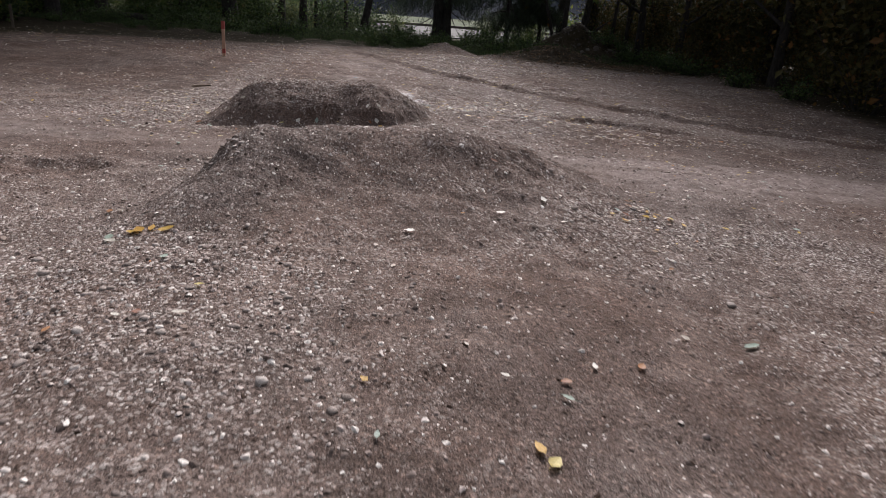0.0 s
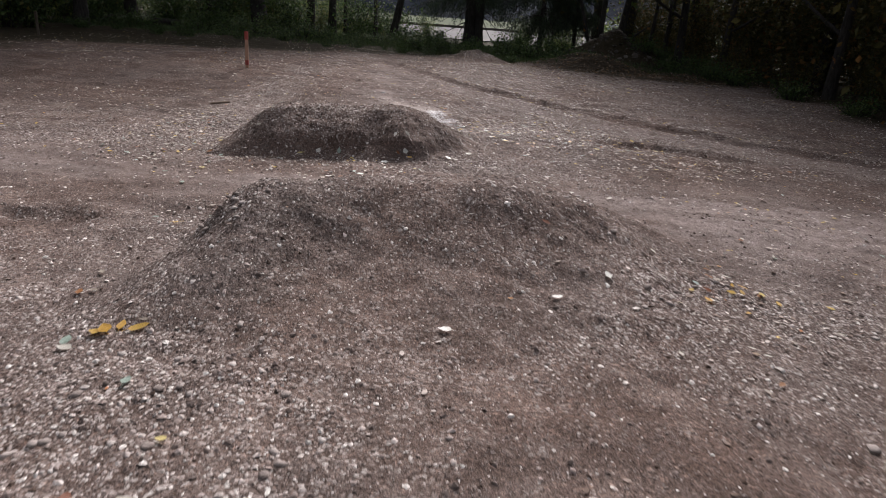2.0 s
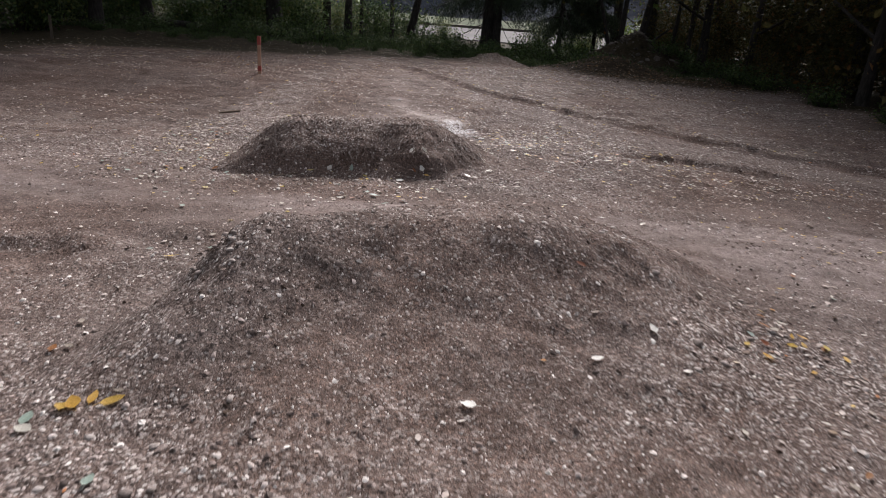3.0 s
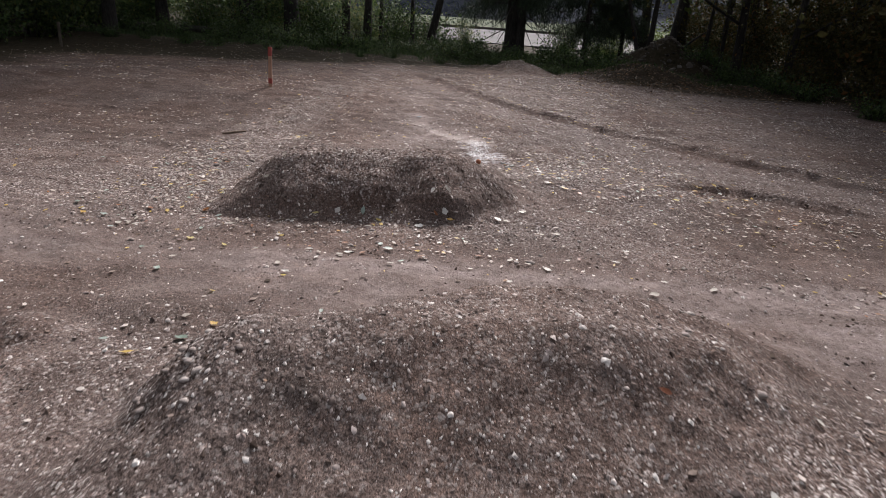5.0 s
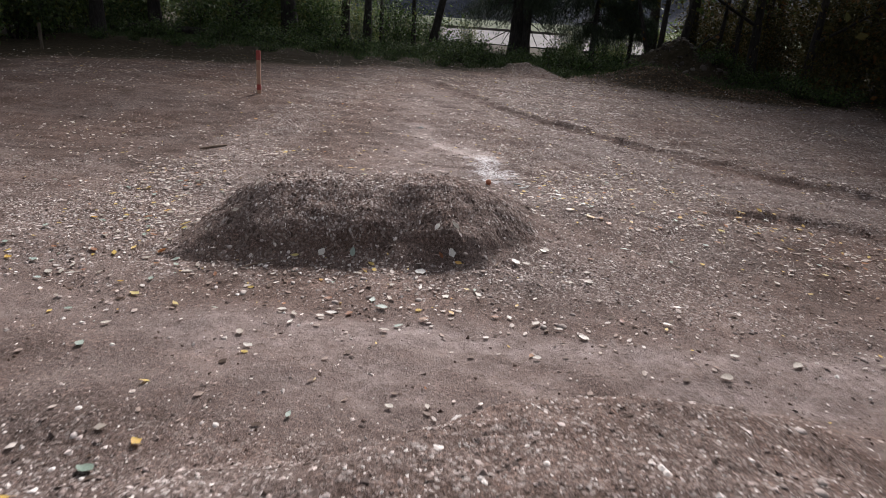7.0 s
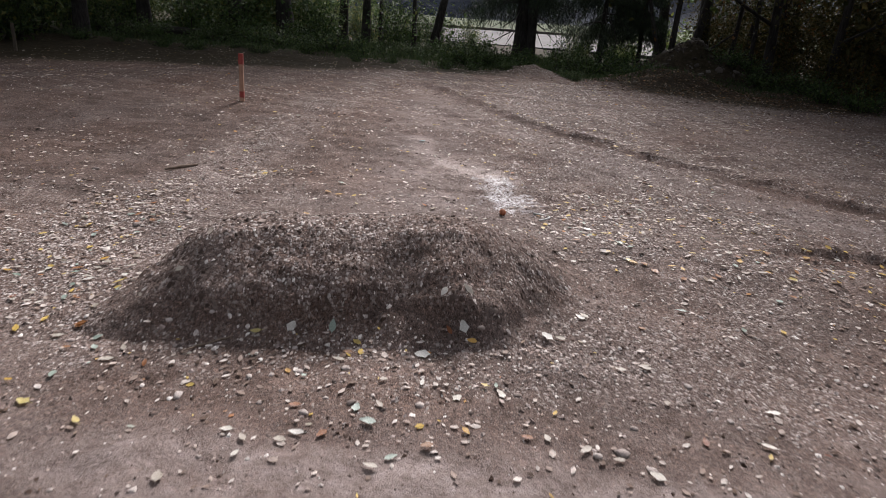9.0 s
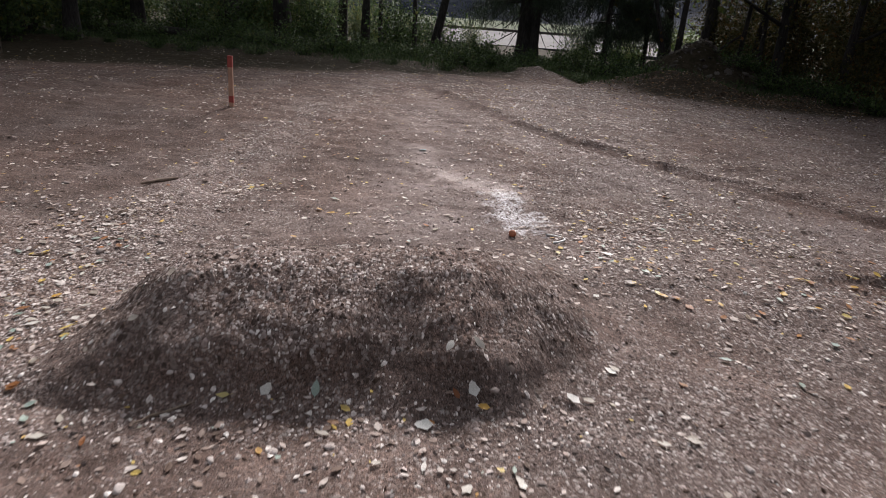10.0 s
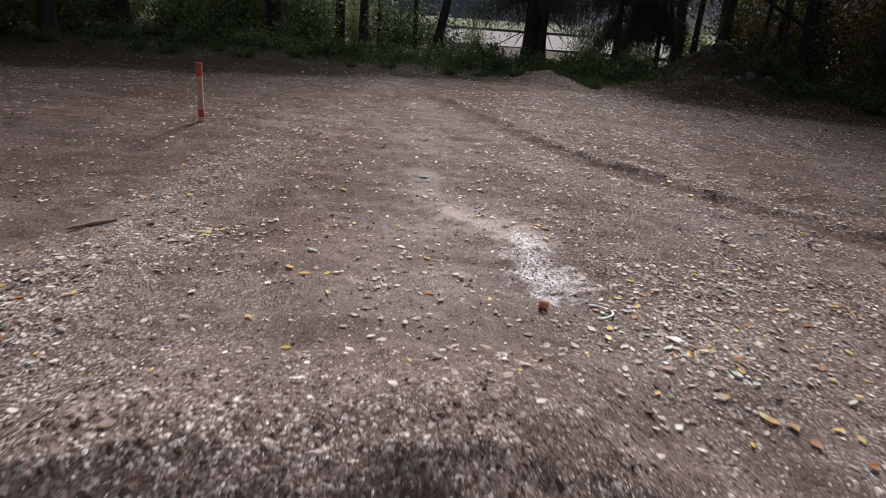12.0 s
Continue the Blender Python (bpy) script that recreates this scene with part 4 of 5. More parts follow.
tagged(new("grit", raw_mesh("grit", *grit, PEBBLES)), "fine grey grit strewn between the gravel", "gravel", kind="stuff")
px, py = scatter(rng, 190000, -9, 4.0, 7, 19, lambda x, y: (0.12 + 0.5 * gravel_amount(x, y)) * np.clip(0.55 + 0.9 * vnoise(x * 1.9, y * 1.9, 55) + 0.5 * vnoise(x * 6, y * 6, 56), 0.05, 1) * (1 - litter_amount(x, y)) * (1 - 0.8 * wet_glint_amount(x, y)) * (1 - 0.6 * silt_amount(x, y)))
px, py = np.append(px, rng.normal(-0.55, 0.75, 2600)), np.append(py, rng.normal(22.0, 0.7, 2600))
coarse = pebbles(rng, CHIP, CHIP_F, px, py, 0.006, 0.024)
tagged(new("gravel", raw_mesh("gravel", *coarse, PEBBLES)), "scattered gravel over the far clearing", "gravel", kind="stuff")


px, py = scatter(rng, 22000, -2.9, 2.6, 1.4, 7.9, lambda x, y: np.maximum(0.75 * step(0.06, 0.2, mound_a(x, y)), 0.4 * step(0.05, 0.15, mound_b(x, y))))
chips = pebbles(rng, CHIP, CHIP_F, px, py, 0.004, 0.012)
tagged(new("gravel", raw_mesh("gravel", *chips, PEBBLES)), "small angular stones in the soil of the rollers", "gravel", kind="stuff")
px, py = scatter(rng, 19000, -5, 1.0, 5, 14, lambda x, y: (0.05 + 0.5 * np.clip(vnoise(x * 0.9, y * 0.9, 97), 0, 1) * (1 - 0.9 * np.exp(-((y - 6.2) / 0.7) ** 2)) + 0.2 * step(0.03, 0.12, mound_a(x, y)) * step(-0.3, -1.2, x) + 0.35 * step(0.05, 0.27, mound_b(x, y)) * (y < 7.9)) * (1 - 0.7 * step(7.8, 8.6, y)) * (1 - 0.8 * wet_glint_amount(x, y)))
px, py = np.append(px, rng.normal(-1.1, 0.45, 1300)), np.append(py, rng.normal(2.3, 0.6, 1300))
tx = rng.uniform(-2.7, 0.1, 420)
px, py = np.append(px, tx), np.append(py, 6.82 + 0.18 * (tx + 1.3) + rng.normal(0, 0.09, 420))
bigger = pebbles(rng, DOME, DOME_F, px, py, 0.005, 0.019)
tagged(new("gravel", raw_mesh("gravel", *bigger, PEBBLES)), "coarse pale and brown stones strewn over the ground", "gravel", kind="stuff")

px, py = scatter(rng, 24000, -2.9, 2.6, 1.4, 7.9, lambda x, y: np.maximum(0.10 * step(0.06, 0.2, mound_a(x, y)), 0.9 * step(0.05, 0.15, mound_b(x, y))))
lumps = pebbles(rng, CHIP, CHIP_F, px, py, 0.006, 0.02)
tagged(new("soil_crumbs", raw_mesh("soil_crumbs", *lumps, CLOD)), "brown soil crumbs over the faces of the rollers", "soil", kind="stuff")

# crumbling soil along the ruts and at the shoulders of the rollers
clods_x, clods_y = [], []
for line, n, off in ((RUT_LONG[1:], 1700, 0.12), (RUT_SHORT, 500, 0.12), (RUT_LEFT, 250, 0.14)):
    seg = rng.integers(0, len(line) - 1, n)
    q, ends = rng.uniform(0, 1, n), np.array(line)
    p = ends[seg] * (1 - q)[:, None] + ends[seg + 1] * q[:, None] + rng.normal(0, off, (n, 2))
    clods_x.append(p[:, 0])
    clods_y.append(p[:, 1])
for cx, cy, spread_x, spread_y, n in ((-1.45, 4.0, 0.12, 0.2, 90), (-2.25, 7.45, 0.14, 0.10, 60), (-1.3, 7.13, 0.6, 0.06, 120), (0.15, 7.2, 0.2, 0.25, 50), (-0.75, 10.15, 0.17, 0.3, 240)):
    clods_x.append(rng.normal(cx, spread_x, n))
    clods_y.append(rng.normal(cy, spread_y, n))
clods = pebbles(rng, DOME, DOME_F, np.concatenate(clods_x), np.concatenate(clods_y), 0.004, 0.014)
tagged(new("soil_crumbs", raw_mesh("soil_crumbs", *clods, CRUMB, True)), "dark crumbling clods of soil along the ruts", "soil", kind="stuff")

px, py = scatter(rng, 26000, -7, 1.2, 6, 18, lambda x, y: 0.55 * (1 - 0.7 * (mound_a(x, y) > 0.04)) * (1 - 0.6 * gravel_amount(x, y)) * (1 - litter_amount(x, y)) + 0.25 * np.exp(-((along(RUT_SHORT, x, y) + 0.02) / 0.15) ** 2))
crumbs = pebbles(rng, CHIP, CHIP_F, px, py, 0.005, 0.019)
tagged(new("soil_crumbs", raw_mesh("soil_crumbs", *crumbs, CRUMB)), "small dark crumbs of brown soil lying about", "soil", kind="stuff")


def stone_mesh(seed, mat, smooth=True):
    r = np.random.default_rng(seed)
    bm = bmesh.new()
    bmesh.ops.create_icosphere(bm, subdivisions=2, radius=1)
    a, b = r.uniform(0.6, 0.9), r.uniform(0.35, 0.5)
    for v in bm.verts:
        k = 1 + 0.5 * noise.noise(v.co * 1.3 + Vector((seed * 3.1, 0, 0))) + 0.14 * noise.noise(v.co * 4 + Vector((0, seed, 0)))
        v.co = Vector((v.co.x * k, v.co.y * k * a, v.co.z * k * b))
    me = bpy.data.meshes.new("stone")
    bm.to_mesh(me)
    bm.free()
    me.materials.append(mat)
    me.polygons.foreach_set("use_smooth", [smooth] * len(me.polygons))
    return me


STONES = [stone_mesh(i, STONE) for i in range(5)]


def stone(x, y, size, i=0, label="weathered grey stone lying on the gravel"):
    ob = tagged(new("stone", STONES[i % 5]), label, "stone", "larger stones on the gravel")
    ob.matrix_basis = pose(x, y, float(land_z(x, y)) + size * 0.12, 0, 0, (i * 77) % 360) @ Matrix.Scale(size, 4)
    return ob


# ---- fallen leaves ----
def leaf_mesh(seed, mat, wide, lobed=False):
    """One curled leaf with a raised midrib line and a short stalk."""
    r = np.random.default_rng(seed)
    k = np.linspace(0, 1, 7)
    half = wide * np.sin(np.pi * k ** 0.8) ** 0.8 * (1 + (0.28 * np.cos(k * 22) if lobed else 0))
    half[0] = half[-1] = 0.012
    curl, cup = r.uniform(0.01, 0.07), r.uniform(0.01, 0.07)
    rows = []
    for t, h in zip(k, half):
        z = curl * (2 * t - 1) ** 2 * 0.7
        rows.append([(-h, t - 0.5, z + cup * h / wide + 0.02 * r.normal()), (0, t - 0.5, z), (h, t - 0.5, z + cup * h / wide + 0.02 * r.normal())])
    v = np.array(rows).reshape(-1, 3)
    i = np.arange(21).reshape(7, 3)
    f = np.concatenate([np.stack([i[:-1, c], i[:-1, c + 1], i[1:, c + 1], i[1:, c]], -1).reshape(-1, 4) for c in (0, 1)])
    stalk_v, stalk_f = tube([(0, -0.5, curl * 0.7), (0.02, -0.64, curl * 0.6), (0.06, -0.78, 0.03)], [0.014, 0.011, 0.009], 3)
    return raw_mesh("fallen_leaf", *joined([(v, f), (stalk_v, stalk_f)]), mat, True)


KINDS = {"white": (WHITE_LEAF, "white underside of a fallen leaf on the soil"), "pale": (PALE_LEAF, "pale greyish white fallen leaf lying on the ground"), "yellow": (YELLOW_LEAF, "bright yellow fallen leaf lying on the ground"),
         "russet": (RUSSET_LEAF, "curled russet brown fallen leaf lying on the ground"), "green": (GREEN_LEAF, "dull bluish green fallen leaf lying on the ground")}
LEAF_SHAPES = {key: [leaf_mesh(100 + 7 * i + 31 * j, mat, w, i == 3) for i, w in enumerate((0.25, 0.30, 0.21, 0.33))] for j, (key, (mat, _)) in enumerate(KINDS.items())}


def fallen_leaf(kind, x, y, size, turn, i=0):
    ob = tagged(new("fallen_leaf", LEAF_SHAPES[kind][i % 4]), KINDS[kind][1], "leaf", "fallen leaves")
    e = 0.09
    nx, ny = -(float(land_z(x + e, y)) - float(land_z(x - e, y))) / (2 * e), -(float(land_z(x, y + e)) - float(land_z(x, y - e))) / (2 * e)
    tip = Vector((0, 0, 1)).rotation_difference(Vector((nx, ny, 1)).normalized()).to_matrix().to_4x4()
    ob.matrix_basis = Matrix.Translation((x, y, float(land_z(x, y)) + 0.012)) @ tip @ pose(0, 0, 0, ((i * 37) % 9) - 4, ((i * 53) % 9) - 4, turn) @ Matrix.Scale(size, 4)
    return ob


def leaves_in(patch):
    for i, entry in enumerate(patch.replace("\n", " ").strip(" ;").split(";")):
        kind, x, y, size, turn = entry.split()
        fallen_leaf(kind, float(x), float(y), 0.88 * float(size), float(turn), i)


# before the first roller
leaves_in("""
yellow 0.33 1.54 0.07 20; yellow 0.37 1.49 0.075 -35; green 0.46 1.83 0.06 60; russet 0.47 1.92 0.055 110; pale 0.6 2.06 0.05 0; russet 0.79 2.1 0.06 -30;
green 1.39 2.47 0.11 -60; pale 1.07 2.42 0.05 40; pale 0.25 1.91 0.04 70; yellow -1.02 2.4 0.05 80; pale -0.99 2.14 0.07 -70; russet -1.15 2.13 0.06 20;
russet -1.38 1.94 0.05 0; pale -1.21 2.08 0.05 60; pale -0.62 2.22 0.04 0; yellow -0.23 1.79 0.04 50; green -0.15 1.5 0.04 0;
""")
# on the first roller and beside it
leaves_in("""
pale 0.89 3.44 0.05 10; white -0.195 3.284 0.075 70; white 0.339 3.713 0.08 -60; white 0.64 4.02 0.07 20; russet 0.31 4.34 0.065 85; yellow 1.55 4.45 0.07 40;
yellow 1.45 4.36 0.06 -20; russet 1.27 4.25 0.06 60; yellow 1.42 4.28 0.07 95; yellow -1.60 3.07 0.10 40; yellow -1.47 3.10 0.10 -60; yellow -1.63 3.05 0.07 80;
yellow -1.55 3.11 0.08 10; green -1.71 2.98 0.08 10; pale -1.47 3.14 0.05 90; russet -1.97 3.47 0.06 15; pale -1.92 3.5 0.06 70; pale -1.68 2.92 0.08 80;
pale 1.89 3.96 0.06 70; pale 1.57 3.79 0.05 20; pale 1.27 3.59 0.05 70; pale 1.19 3.21 0.05 20; pale 2.18 4.45 0.08 80; green -1.3 2.7 0.06 0;
""")
# on the first roller and beside it
leaves_in("""
pale -2.01 3.72 0.07 40; green -1.87 4.77 0.09 75; yellow -2.04 4.59 0.08 100; yellow -1.78 4.93 0.06 60;
""")
# in the lane between the rollers
leaves_in("""
pale -1.7 5.73 0.07 70; pale -1.79 5.84 0.07 20; pale -1.09 6.05 0.07 75; russet -0.9 6.18 0.06 110; russet -0.52 6.32 0.06 80; pale -0.44 6.33 0.05 20;
pale -0.17 6.25 0.06 100; pale -0.04 6.18 0.07 60; russet 0.19 6.42 0.06 0; pale 0.61 5.91 0.08 110; yellow -2.27 6.08 0.07 50; yellow -2.56 6.16 0.07 80;
green -1.3 5.21 0.05 0; pale -0.92 5.37 0.05 70; pale -1.14 6.42 0.06 40; green -1.23 6.38 0.06 0; green -1.16 6.3 0.08 90; russet -1.49 6.36 0.06 100;
white -1.42 6.19 0.08 85; russet -1.32 6.2 0.06 150; pale -1.6 6.1 0.06 40; pale -1.68 6.13 0.06 100; russet -2.26 6.53 0.06 20;
""")
# at the foot of the second roller
leaves_in("""
pale -0.64 6.64 0.06 30; white 0.55 6.71 0.07 80; yellow -1.87 6.86 0.07 90; white -1.7 6.9 0.07 -20; green -1.5 6.94 0.08 5; russet -1.39 6.82 0.06 80;
pale -1.41 6.74 0.07 80; white -1.03 6.88 0.09 100; pale -0.07 6.96 0.07 90; pale -0.63 6.61 0.06 20; green -0.66 6.69 0.05 0; yellow -0.71 6.67 0.04 70;
yellow -2.97 6.81 0.06 0;
""")
# on the face of the second roller
leaves_in("""
pale 0.06 7.03 0.06 80; pale -0.21 7.46 0.07 50; russet -0.92 7.02 0.06 40; white -0.85 7.05 0.08 25; yellow -0.8 7 0.06 90; white -0.97 7.13 0.06 150;
pale -0.85 7.17 0.08 60; white -0.42 7.16 0.08 60; pale -0.35 7.19 0.07 100; white -0.23 7.44 0.07 50; green 0.39 7.75 0.08 80; pale 0.06 7.01 0.07 60;
white -1.63 7.76 0.07 80;
""")
# beyond the second roller
leaves_in("""
yellow 0.29 8.42 0.06 10; yellow 0.48 8.45 0.06 80; yellow 1.31 9.05 0.1 40; russet 0.77 8.36 0.06 30; yellow -0.4 9.1 0.07 15; yellow 0.07 9.01 0.06 80;
russet 0.1 8.85 0.07 60; pale 0.03 8.58 0.08 80; yellow -2.3 8.86 0.06 70; pale -1.92 8.19 0.07 30; pale -1.32 8.32 0.07 90; green -0.92 8.56 0.06 30;
russet -0.78 8.58 0.06 0; russet -0.16 8.78 0.07 90; pale -2.62 8.79 0.08 80; yellow -2.49 8.17 0.06 0; yellow 0.19 8.49 0.07 30; white -0.05 9.15 0.1 70;
""")
# farther off
leaves_in("""
yellow -2.22 9.5 0.09 95; yellow -2.35 9.6 0.08 60; yellow -1.99 9.25 0.06 40; pale -2.38 9.32 0.07 0; green -2.32 9.93 0.08 70; green 0.51 10.03 0.09 80;
yellow -0.7 10.6 0.07 60; yellow -3.67 10.8 0.07 50; green -0.05 9.36 0.06 10; yellow 0.74 9.81 0.07 40; yellow 0.6 12.56 0.1 30; yellow 0.73 12.21 0.1 70;
""")


LEAF_BAND = [(-4.3, 6.55), (-3.6, 6.88), (-3.1, 6.95), (-3.32, 7.65), (-3.68, 8.85), (-3.72, 9.7), (-2.9, 10.3)]


def leaf_chance(x, y):
    c = 0.04 + 0.06 * step(4.4, 5.0, y) + 0.08 * step(7.5, 9.5, y) + 0.8 * np.exp(-((x - 0.9) / 1.1) ** 2) * step(7.8, 8.6, y) * (1 - 0.7 * step(10.8, 13, y))
    c = np.maximum(c, 0.8 * np.exp(-((x - 2.2) / 1.6) ** 2 - ((y - 8.2) / 0.8) ** 2))
    c = np.maximum(c, 0.95 * np.exp(-(along(LEAF_BAND, x, y) / 0.28) ** 2))
    c = np.maximum(c, 0.42 * np.exp(-((x - 3.0) / 1.7) ** 2 - ((y - 6.0) / 1.7) ** 2))
    c = np.maximum(c, 0.7 * np.exp(-((x + 3.6) / 0.9) ** 2 - ((y - 8.2) / 1.6) ** 2))
    c = np.maximum(c, 0.36 * np.exp(-((y - 6.4 - 0.05 * x) / 0.55) ** 2) * step(-3.6, -2.4, x) * (1 - step(2.0, 3.5, x)))
    c = np.maximum(c, np.exp(-((x + 3.05) / 0.35) ** 2 - ((y - 6.9) / 0.6) ** 2))
    c = np.maximum(c, np.exp(-((along(RUT_LONG, x, y) - 0.2) / 0.14) ** 2))
    c = np.maximum(c, 0.7 * np.exp(-((x - 1.5) / 0.5) ** 2 - ((y - 4.0) / 0.6) ** 2))
    c = np.maximum(c, 0.2 * step(11.0, 14.0, y) * step(-6, -3, x) + 0.13 * np.exp(-((x - 2.0) / 2.5) ** 2) * step(11.5, 14.0, y))
    c = c * np.clip(0.85 + 0.9 * vnoise(x * 1.3, y * 1.3, 98) + 0.4 * vnoise(x * 4, y * 4, 99), 0.15, 1.3) * (1 - 0.92 * np.exp(-((along(RUT_LONG, x, y) + 0.03) / 0.14) ** 2))
    return c * (1 - 0.85 * step(0.05, 0.2, mound_b(x, y)) * (y < 7.75)) * (1 - 0.9 * step(0.02, 0.12, mound_a(x, y))) * (1 - 0.65 * litter_amount(x, y))


lx, ly = scatter(rng, 900, -3.6, 1.6, 3.2, 9.6, lambda x, y: leaf_chance(x, y) * 0.6)
for i, (x, y) in enumerate(list(zip(lx, ly))[:80]):
    fallen_leaf(rng.choice(["pale", "pale", "pale", "pale", "pale", "green", "yellow", "russet"]), float(x), float(y), rng.uniform(0.03, 0.06), rng.uniform(0, 360), i)

for cx, cy, sx, sy, n, kinds in ((-3.0, 6.95, 0.36, 0.5, 52, "yellow pale pale green russet pale"), (0.95, 8.6, 0.75, 0.26, 46, "yellow pale yellow green russet pale"),
                                 (1.7, 9.1, 0.5, 0.3, 24, "yellow yellow pale russet"), (-3.5, 8.1, 0.22, 0.6, 26, "pale pale green russet yellow"), (1.5, 4.25, 0.25, 0.25, 12, "yellow pale pale russet"), (0.5, 6.35, 0.7, 0.25, 7, "pale pale russet pale")):
    for i in range(n):
        fallen_leaf(rng.choice(kinds.split()), float(rng.normal(cx, sx)), float(rng.normal(cy, sy)), rng.uniform(0.04, 0.07), rng.uniform(0, 360), i)

leaf6 = np.array([(0, -0.5, 0.03), (0.3, -0.12, 0.06), (0.22, 0.25, 0.03), (0, 0.5, 0.07), (-0.24, 0.25, 0.06), (-0.3, -0.12, 0.03)])
leaf6_f = np.array([(0, 1, 2), (0, 2, 3), (0, 3, 4), (0, 4, 5)])
toe = rng.uniform(-2.7, 0.15, 180)
drift_x, drift_y = rng.normal(4.0, 1.9, 7000), rng.normal(21.9, 1.5, 7000)
lx, ly = scatter(rng, 285000, -12, 2.0, 9, 24.5, lambda x, y: leaf_chance(x, y) * np.clip(0.25 + 0.06 * y, 0, 1))
lx, ly = np.append(lx, toe), np.append(ly, 6.80 + 0.18 * (toe + 1.3) + rng.normal(0, 0.10, 180))
ls = (0.020 * 3.5 ** (rng.uniform(0, 1, len(lx)) ** 1.4) * (0.74 + 0.23 * step(7.2, 9.0, ly)))[:, None] * np.ones(3)
tagged(new("leaf_litter", raw_mesh("leaf_litter", *spread(leaf6, leaf6_f, np.stack([lx, ly, land_z(lx, ly) + 0.006], -1), ls * np.stack([rng.uniform(0.65, 1.15, len(lx)), np.ones(len(lx)), rng.uniform(0.3, 1.6, len(lx))], -1), turns(rng, len(lx), 0.12)), LITTER)),
       "scattered pale and brown fallen leaves over the clearing", "leaves", kind="stuff")

ds = (0.03 * 2.6 ** rng.uniform(0, 1, 7000))[:, None] * np.stack([rng.uniform(0.65, 1.15, 7000), np.ones(7000), rng.uniform(0.5, 2.5, 7000)], -1)
tagged(new("leaf_litter", raw_mesh("leaf_litter", *spread(leaf6, leaf6_f, np.stack([drift_x, drift_y, land_z(drift_x, drift_y) + 0.006], -1), ds, turns(rng, 7000, 0.3)), DRIFT)),
       "drift of brown fallen leaves over the dark soil heap", "leaves", kind="stuff")

# ---- things on the ground ----
def survey_stake(x, y, height, lean, label, painted=True):
    stake = tagged(new("survey_stake"), label, "stake")
    stake.matrix_basis = pose(x, y, float(land_z(x, y)), lean[0], lean[1], 12)

    def length(name, z0, z1, w, mat, note=""):
        bm = bmesh.new()
        bmesh.ops.create_cube(bm, size=1, matrix=Matrix.Translation((0, 0, (z0 + z1) / 2)) @ Matrix.Diagonal((w, w, z1 - z0, 1)))
        bmesh.ops.bevel(bm, geom=bm.edges[:], offset=0.005, segments=2, affect="EDGES")
        me = bpy.data.meshes.new(name)
        bm.to_mesh(me)
        bm.free()
        me.materials.append(mat)
        part(name, me, stake, note)

    length("post", -0.2, height - 0.004, 0.058, WOOD if painted else DIM_WOOD)
    if painted:
        length("painted_tip", height * 0.77, height, 0.063, RED, "worn red paint")
        length("painted_band", 0.05, height * 0.22, 0.061, RED, "scuffed, muddy red paint")
    return stake


survey_stake(-4.66, 12.95, 0.66, (0, 0.5), "square wooden survey stake with a worn red tip and foot")
survey_stake(-11.9, 17.4, 0.6, (0, 0), "plain wooden stake at the edge of the wood", False)


def stick(x, y, length, turn, radius, label):
    r = np.random.default_rng(int(abs(x) * 100))
    s = np.linspace(-0.5, 0.5, 8)
    line = np.stack([s * length, r.normal(0, 0.012, 8), radius * 0.7 + r.normal(0, 0.003, 8)], -1)
    side = [line[4], line[4] + (0.05, 0.06, 0.02), line[4] + (0.09, 0.13, 0.03)]
    wood = tube(line, radius * (1 - 1.3 * np.abs(s) ** 1.6), 7) if radius > 0.018 else joined([tube(line, radius * (1 - 1.3 * np.abs(s) ** 1.6), 7), tube(side, [radius * 0.5, radius * 0.4, radius * 0.2], 5)])
    ob = tagged(new("stick", raw_mesh("stick", *wood, TWIG, True)), label, "stick")
    ob.matrix_basis = pose(x, y, float(land_z(x, y)) + 0.004, 0, 0, turn)


stick(-3.98, 9.98, 0.34, 56, 0.019, "short dry brown stick lying on the gravel")
stick(-2.06, 6.74, 0.24, 55, 0.006, "thin dry twig at the foot of the roller")
stick(1.9, 23.0, 0.5, 30, 0.03, "broken piece of dead branch on the gravel")

branch_line = np.array([(5.3, 27.6, 1.15), (5.6, 27.7, 1.5), (5.9, 27.75, 1.75), (6.3, 27.8, 2.05)])
twig_line = np.array([(5.75, 27.72, 1.62), (5.8, 27.7, 1.85), (5.95, 27.7, 2.0)])
tagged(new("dead_branch", raw_mesh("dead_branch", *joined([tube(branch_line, [0.06, 0.05, 0.04, 0.02], 7), tube(twig_line, [0.025, 0.018, 0.008], 5)]), BARK, True)), "dead dark branch leaning out of the rubble heap", "branch")

for i, (x, y, s) in enumerate([(-1.47, 4.12, 0.042), (-1.40, 4.02, 0.032), (-1.33, 3.85, 0.03), (-1.52, 3.9, 0.035), (0.75, 4.55, 0.045), (0.62, 5.2, 0.04), (-0.66, 2.3, 0.035), (-0.75, 2.05, 0.04),
                               (-1.35, 1.75, 0.045), (-0.55, 1.72, 0.04), (1.5, 2.95, 0.05), (-0.3, 1.6, 0.035), (-2.6, 5.1, 0.03), (-2.0, 6.35, 0.05), (-0.15, 6.3, 0.05), (-0.05, 6.22, 0.04), (-0.25, 6.26, 0.035),
                               (0.85, 4.0, 0.05), (0.95, 3.9, 0.04), (1.05, 4.1, 0.045), (0.8, 3.8, 0.035), (-4.7, 9.7, 0.07), (-3.4, 8.3, 0.06), (-3.1, 8.5, 0.05), (-2.9, 6.0, 0.03), (-1.9, 2.7, 0.05), (-1.75, 2.5, 0.05)]):
    stone(x, y, s * 0.6, i)
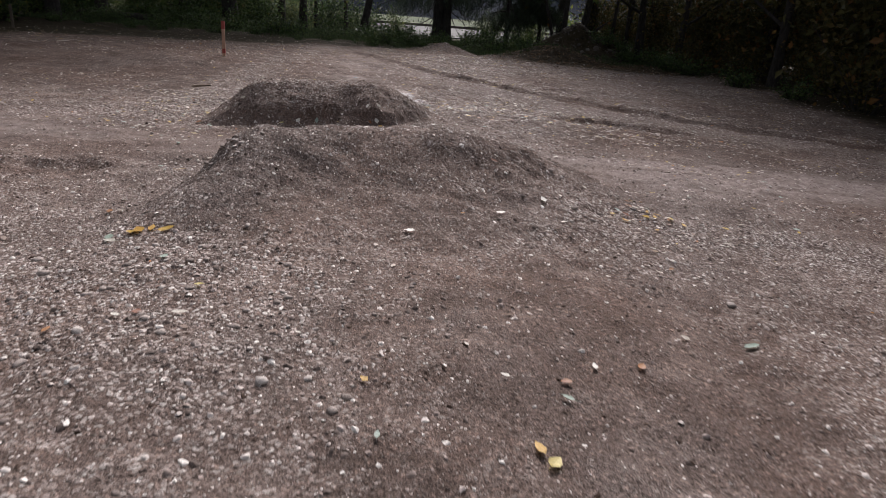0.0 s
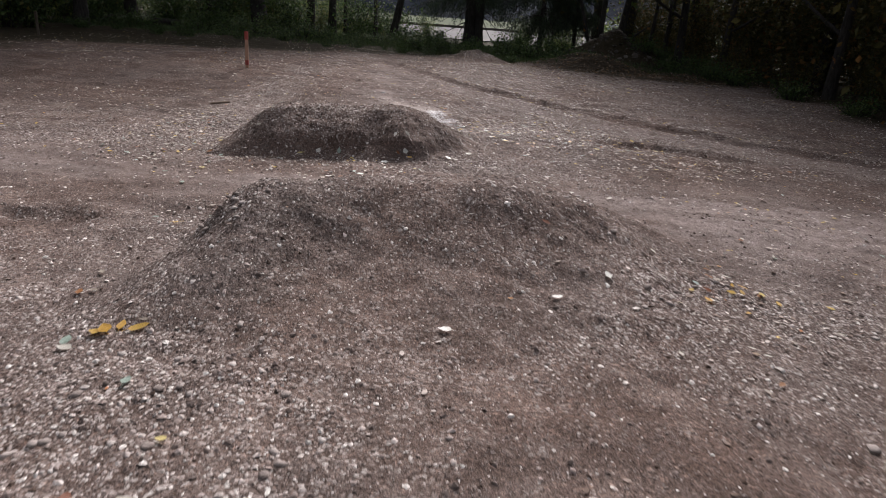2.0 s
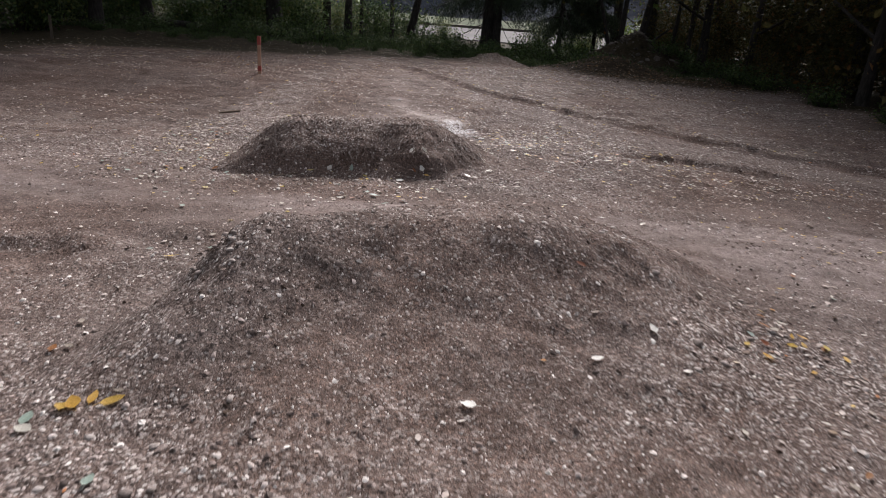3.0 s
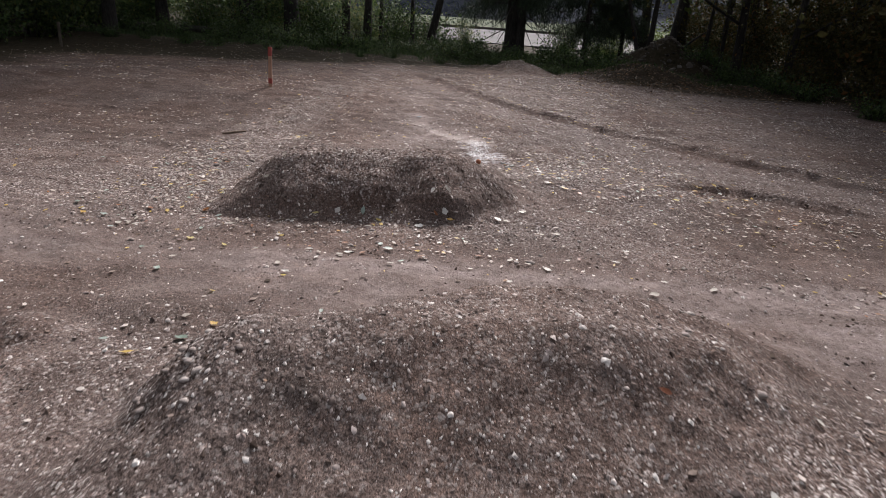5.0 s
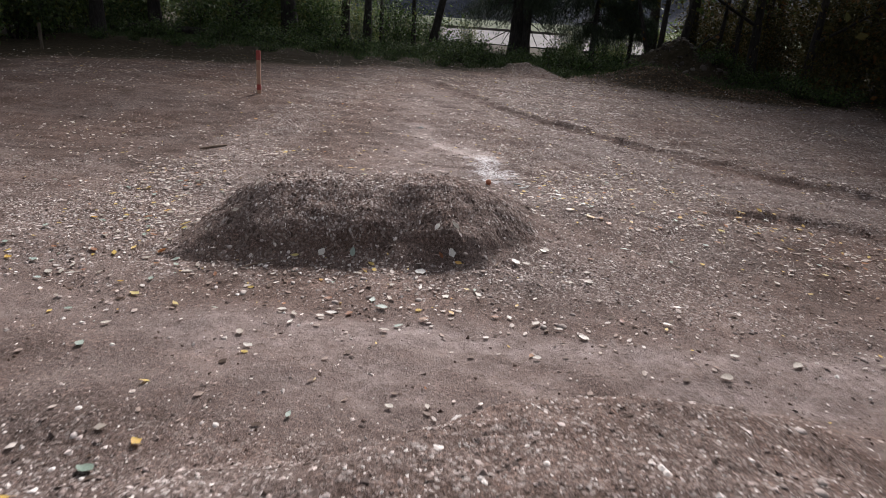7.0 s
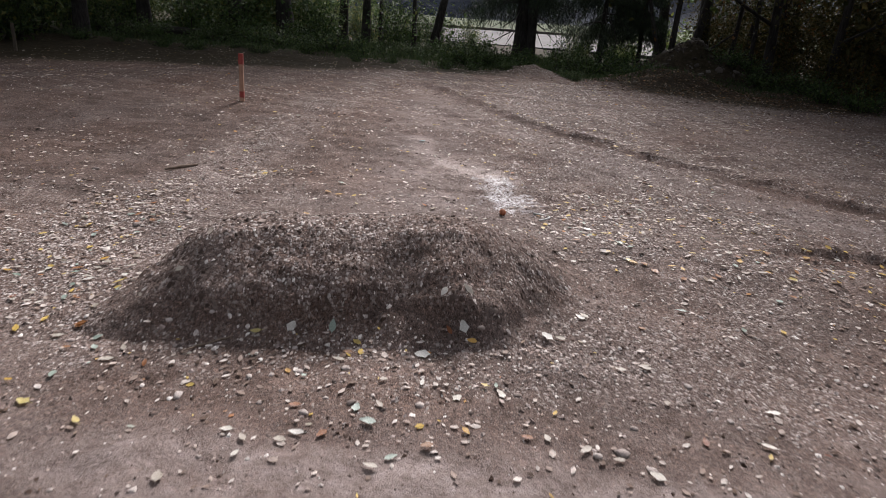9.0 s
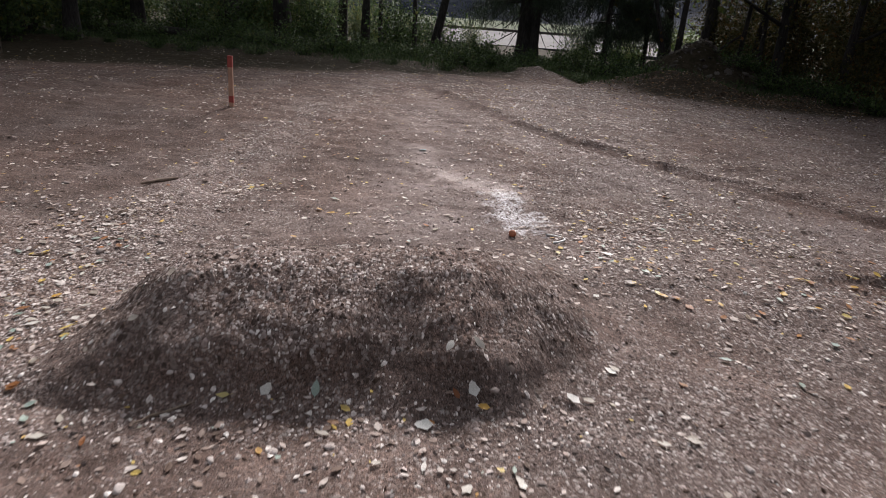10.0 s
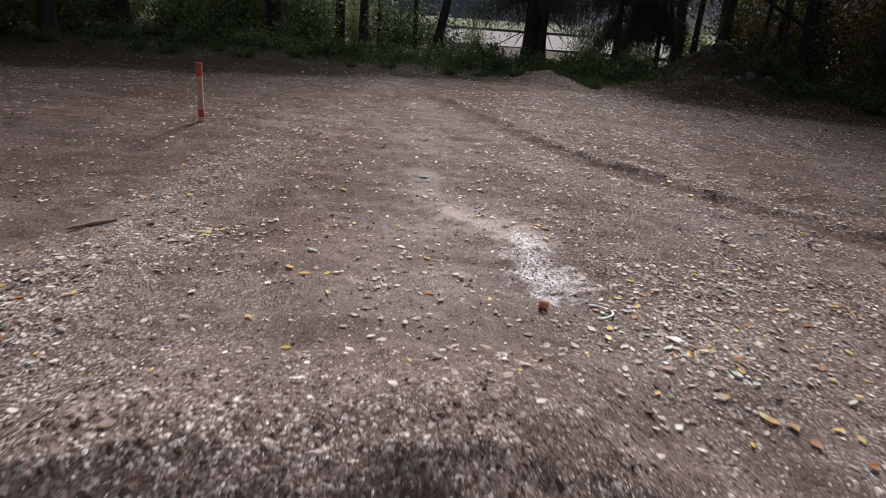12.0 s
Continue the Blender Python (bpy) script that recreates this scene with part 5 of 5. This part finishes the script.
for cx, cy, sx, sy, n in ((-1.15, 2.2, 0.45, 0.5, 60), (1.6, 4.1, 0.4, 0.3, 26), (-0.3, 6.5, 1.1, 0.35, 22), (-1.4, 6.75, 0.7, 0.12, 20), (-3.2, 8.3, 0.5, 0.8, 30), (-1.42, 4.0, 0.08, 0.15, 12), (0.55, 4.7, 0.1, 0.1, 6)):
    for i in range(n):
        stone(float(rng.normal(cx, sx)), float(rng.normal(cy, sy)), rng.uniform(0.011, 0.024), i)

bm = bmesh.new()
bmesh.ops.create_uvsphere(bm, u_segments=18, v_segments=12, radius=0.029)
for v in bm.verts:
    v.co *= 1 + 0.08 * noise.noise(v.co * 30)
me = bpy.data.meshes.new("fallen_fruit")
bm.to_mesh(me)
bm.free()
me.materials.append(RUST)
me.polygons.foreach_set("use_smooth", [True] * len(me.polygons))
fruit = tagged(new("fallen_fruit", me), "rusty brown round fallen fruit on the gravel", "fruit")
fruit.location = (-0.74, 9.40, float(land_z(-0.74, 9.40)) + 0.024)

a = np.linspace(-0.4, 3.5, 16)
ring = np.stack([0.085 * np.cos(a), 0.085 * np.sin(a), 0.008 + 0.006 * np.sin(a * 2)], -1)
strap = tagged(new("plastic_strap", raw_mesh("plastic_strap", *tube(ring, np.full(16, 0.008), 6), PLASTIC, True)), "curled strip of white plastic lying on the gravel", "strap")
strap.matrix_basis = pose(-0.42, 9.42, float(land_z(-0.42, 9.42)) + 0.006, 0, 0, -70)

sx, sy = np.meshgrid(np.linspace(-0.07, 0.07, 9), np.linspace(-0.04, 0.04, 6))
sz = 0.007 + 0.004 * vnoise(sx * 30, sy * 30, 95) + 0.004 * vnoise(sx * 70, sy * 70, 96)
si = np.arange(54).reshape(6, 9)
scrap = tagged(new("scrap", raw_mesh("scrap", np.stack([sx, sy, sz], -1).reshape(-1, 3), np.stack([si[:-1, :-1], si[:-1, 1:], si[1:, 1:], si[1:, :-1]], -1).reshape(-1, 4), TEAL, True)), "crumpled scrap of faded teal sheeting on the ground", "scrap")
scrap.modifiers.new("thickness", "SOLIDIFY").thickness = 0.002
scrap.matrix_basis = pose(-1.85, 11.88, float(land_z(-1.85, 11.88)), 0, 0, 15) @ Matrix.Scale(0.55, 4)

# the heap of rubble and the log by the wood
f, (x0, y0, x1, y1) = MOUNDS["pile"]
heap = tagged(new("rubble_heap"), "dark heap of soil and broken stones under the trees", "heap")
part("soil", sheet("soil", np.arange(x0, x1, 0.09), np.arange(y0, y1, 0.09), lambda x, y: ground_z(x, y) + f(x, y), GROUND), heap)
RUBBLE_STONES = [stone_mesh(20 + i, RUBBLE, False) for i in range(5)]
for i in range(260):
    a, d = rng.uniform(0, 2 * np.pi), abs(rng.normal(0, 1.2))
    x, y, s = 4.75 + 1.25 * d * math.cos(a), 26.2 + d * math.sin(a), 0.035 * 4.0 ** (rng.uniform(0, 1) ** 2)
    ob = part("stone", RUBBLE_STONES[i % 5], heap)
    ob.matrix_basis = pose(x, y, float(land_z(x, y)) + s * 0.05, rng.uniform(-50, 50), rng.uniform(-50, 50), rng.uniform(0, 360)) @ Matrix.Scale(s, 4)

log_v, log_f = tube([(-1.5, 0, 0.16), (-0.5, 0.03, 0.17), (0.5, -0.02, 0.17), (1.5, 0.02, 0.16)], [0.15, 0.16, 0.155, 0.14], 12)
caps = np.array([(0, 1, 2, 3), (0, 3, 4, 5), (0, 5, 6, 7), (0, 7, 8, 9), (0, 9, 10, 11)])
log = tagged(new("log", raw_mesh("log", log_v, np.concatenate([log_f, caps, caps[:, ::-1] + 36]), BARK, True)), "dark fallen log lying at the edge of the wood", "log")
log.matrix_basis = pose(-13.6, 26.0, float(land_z(-13.6, 26.0)), 0, 0, 4)
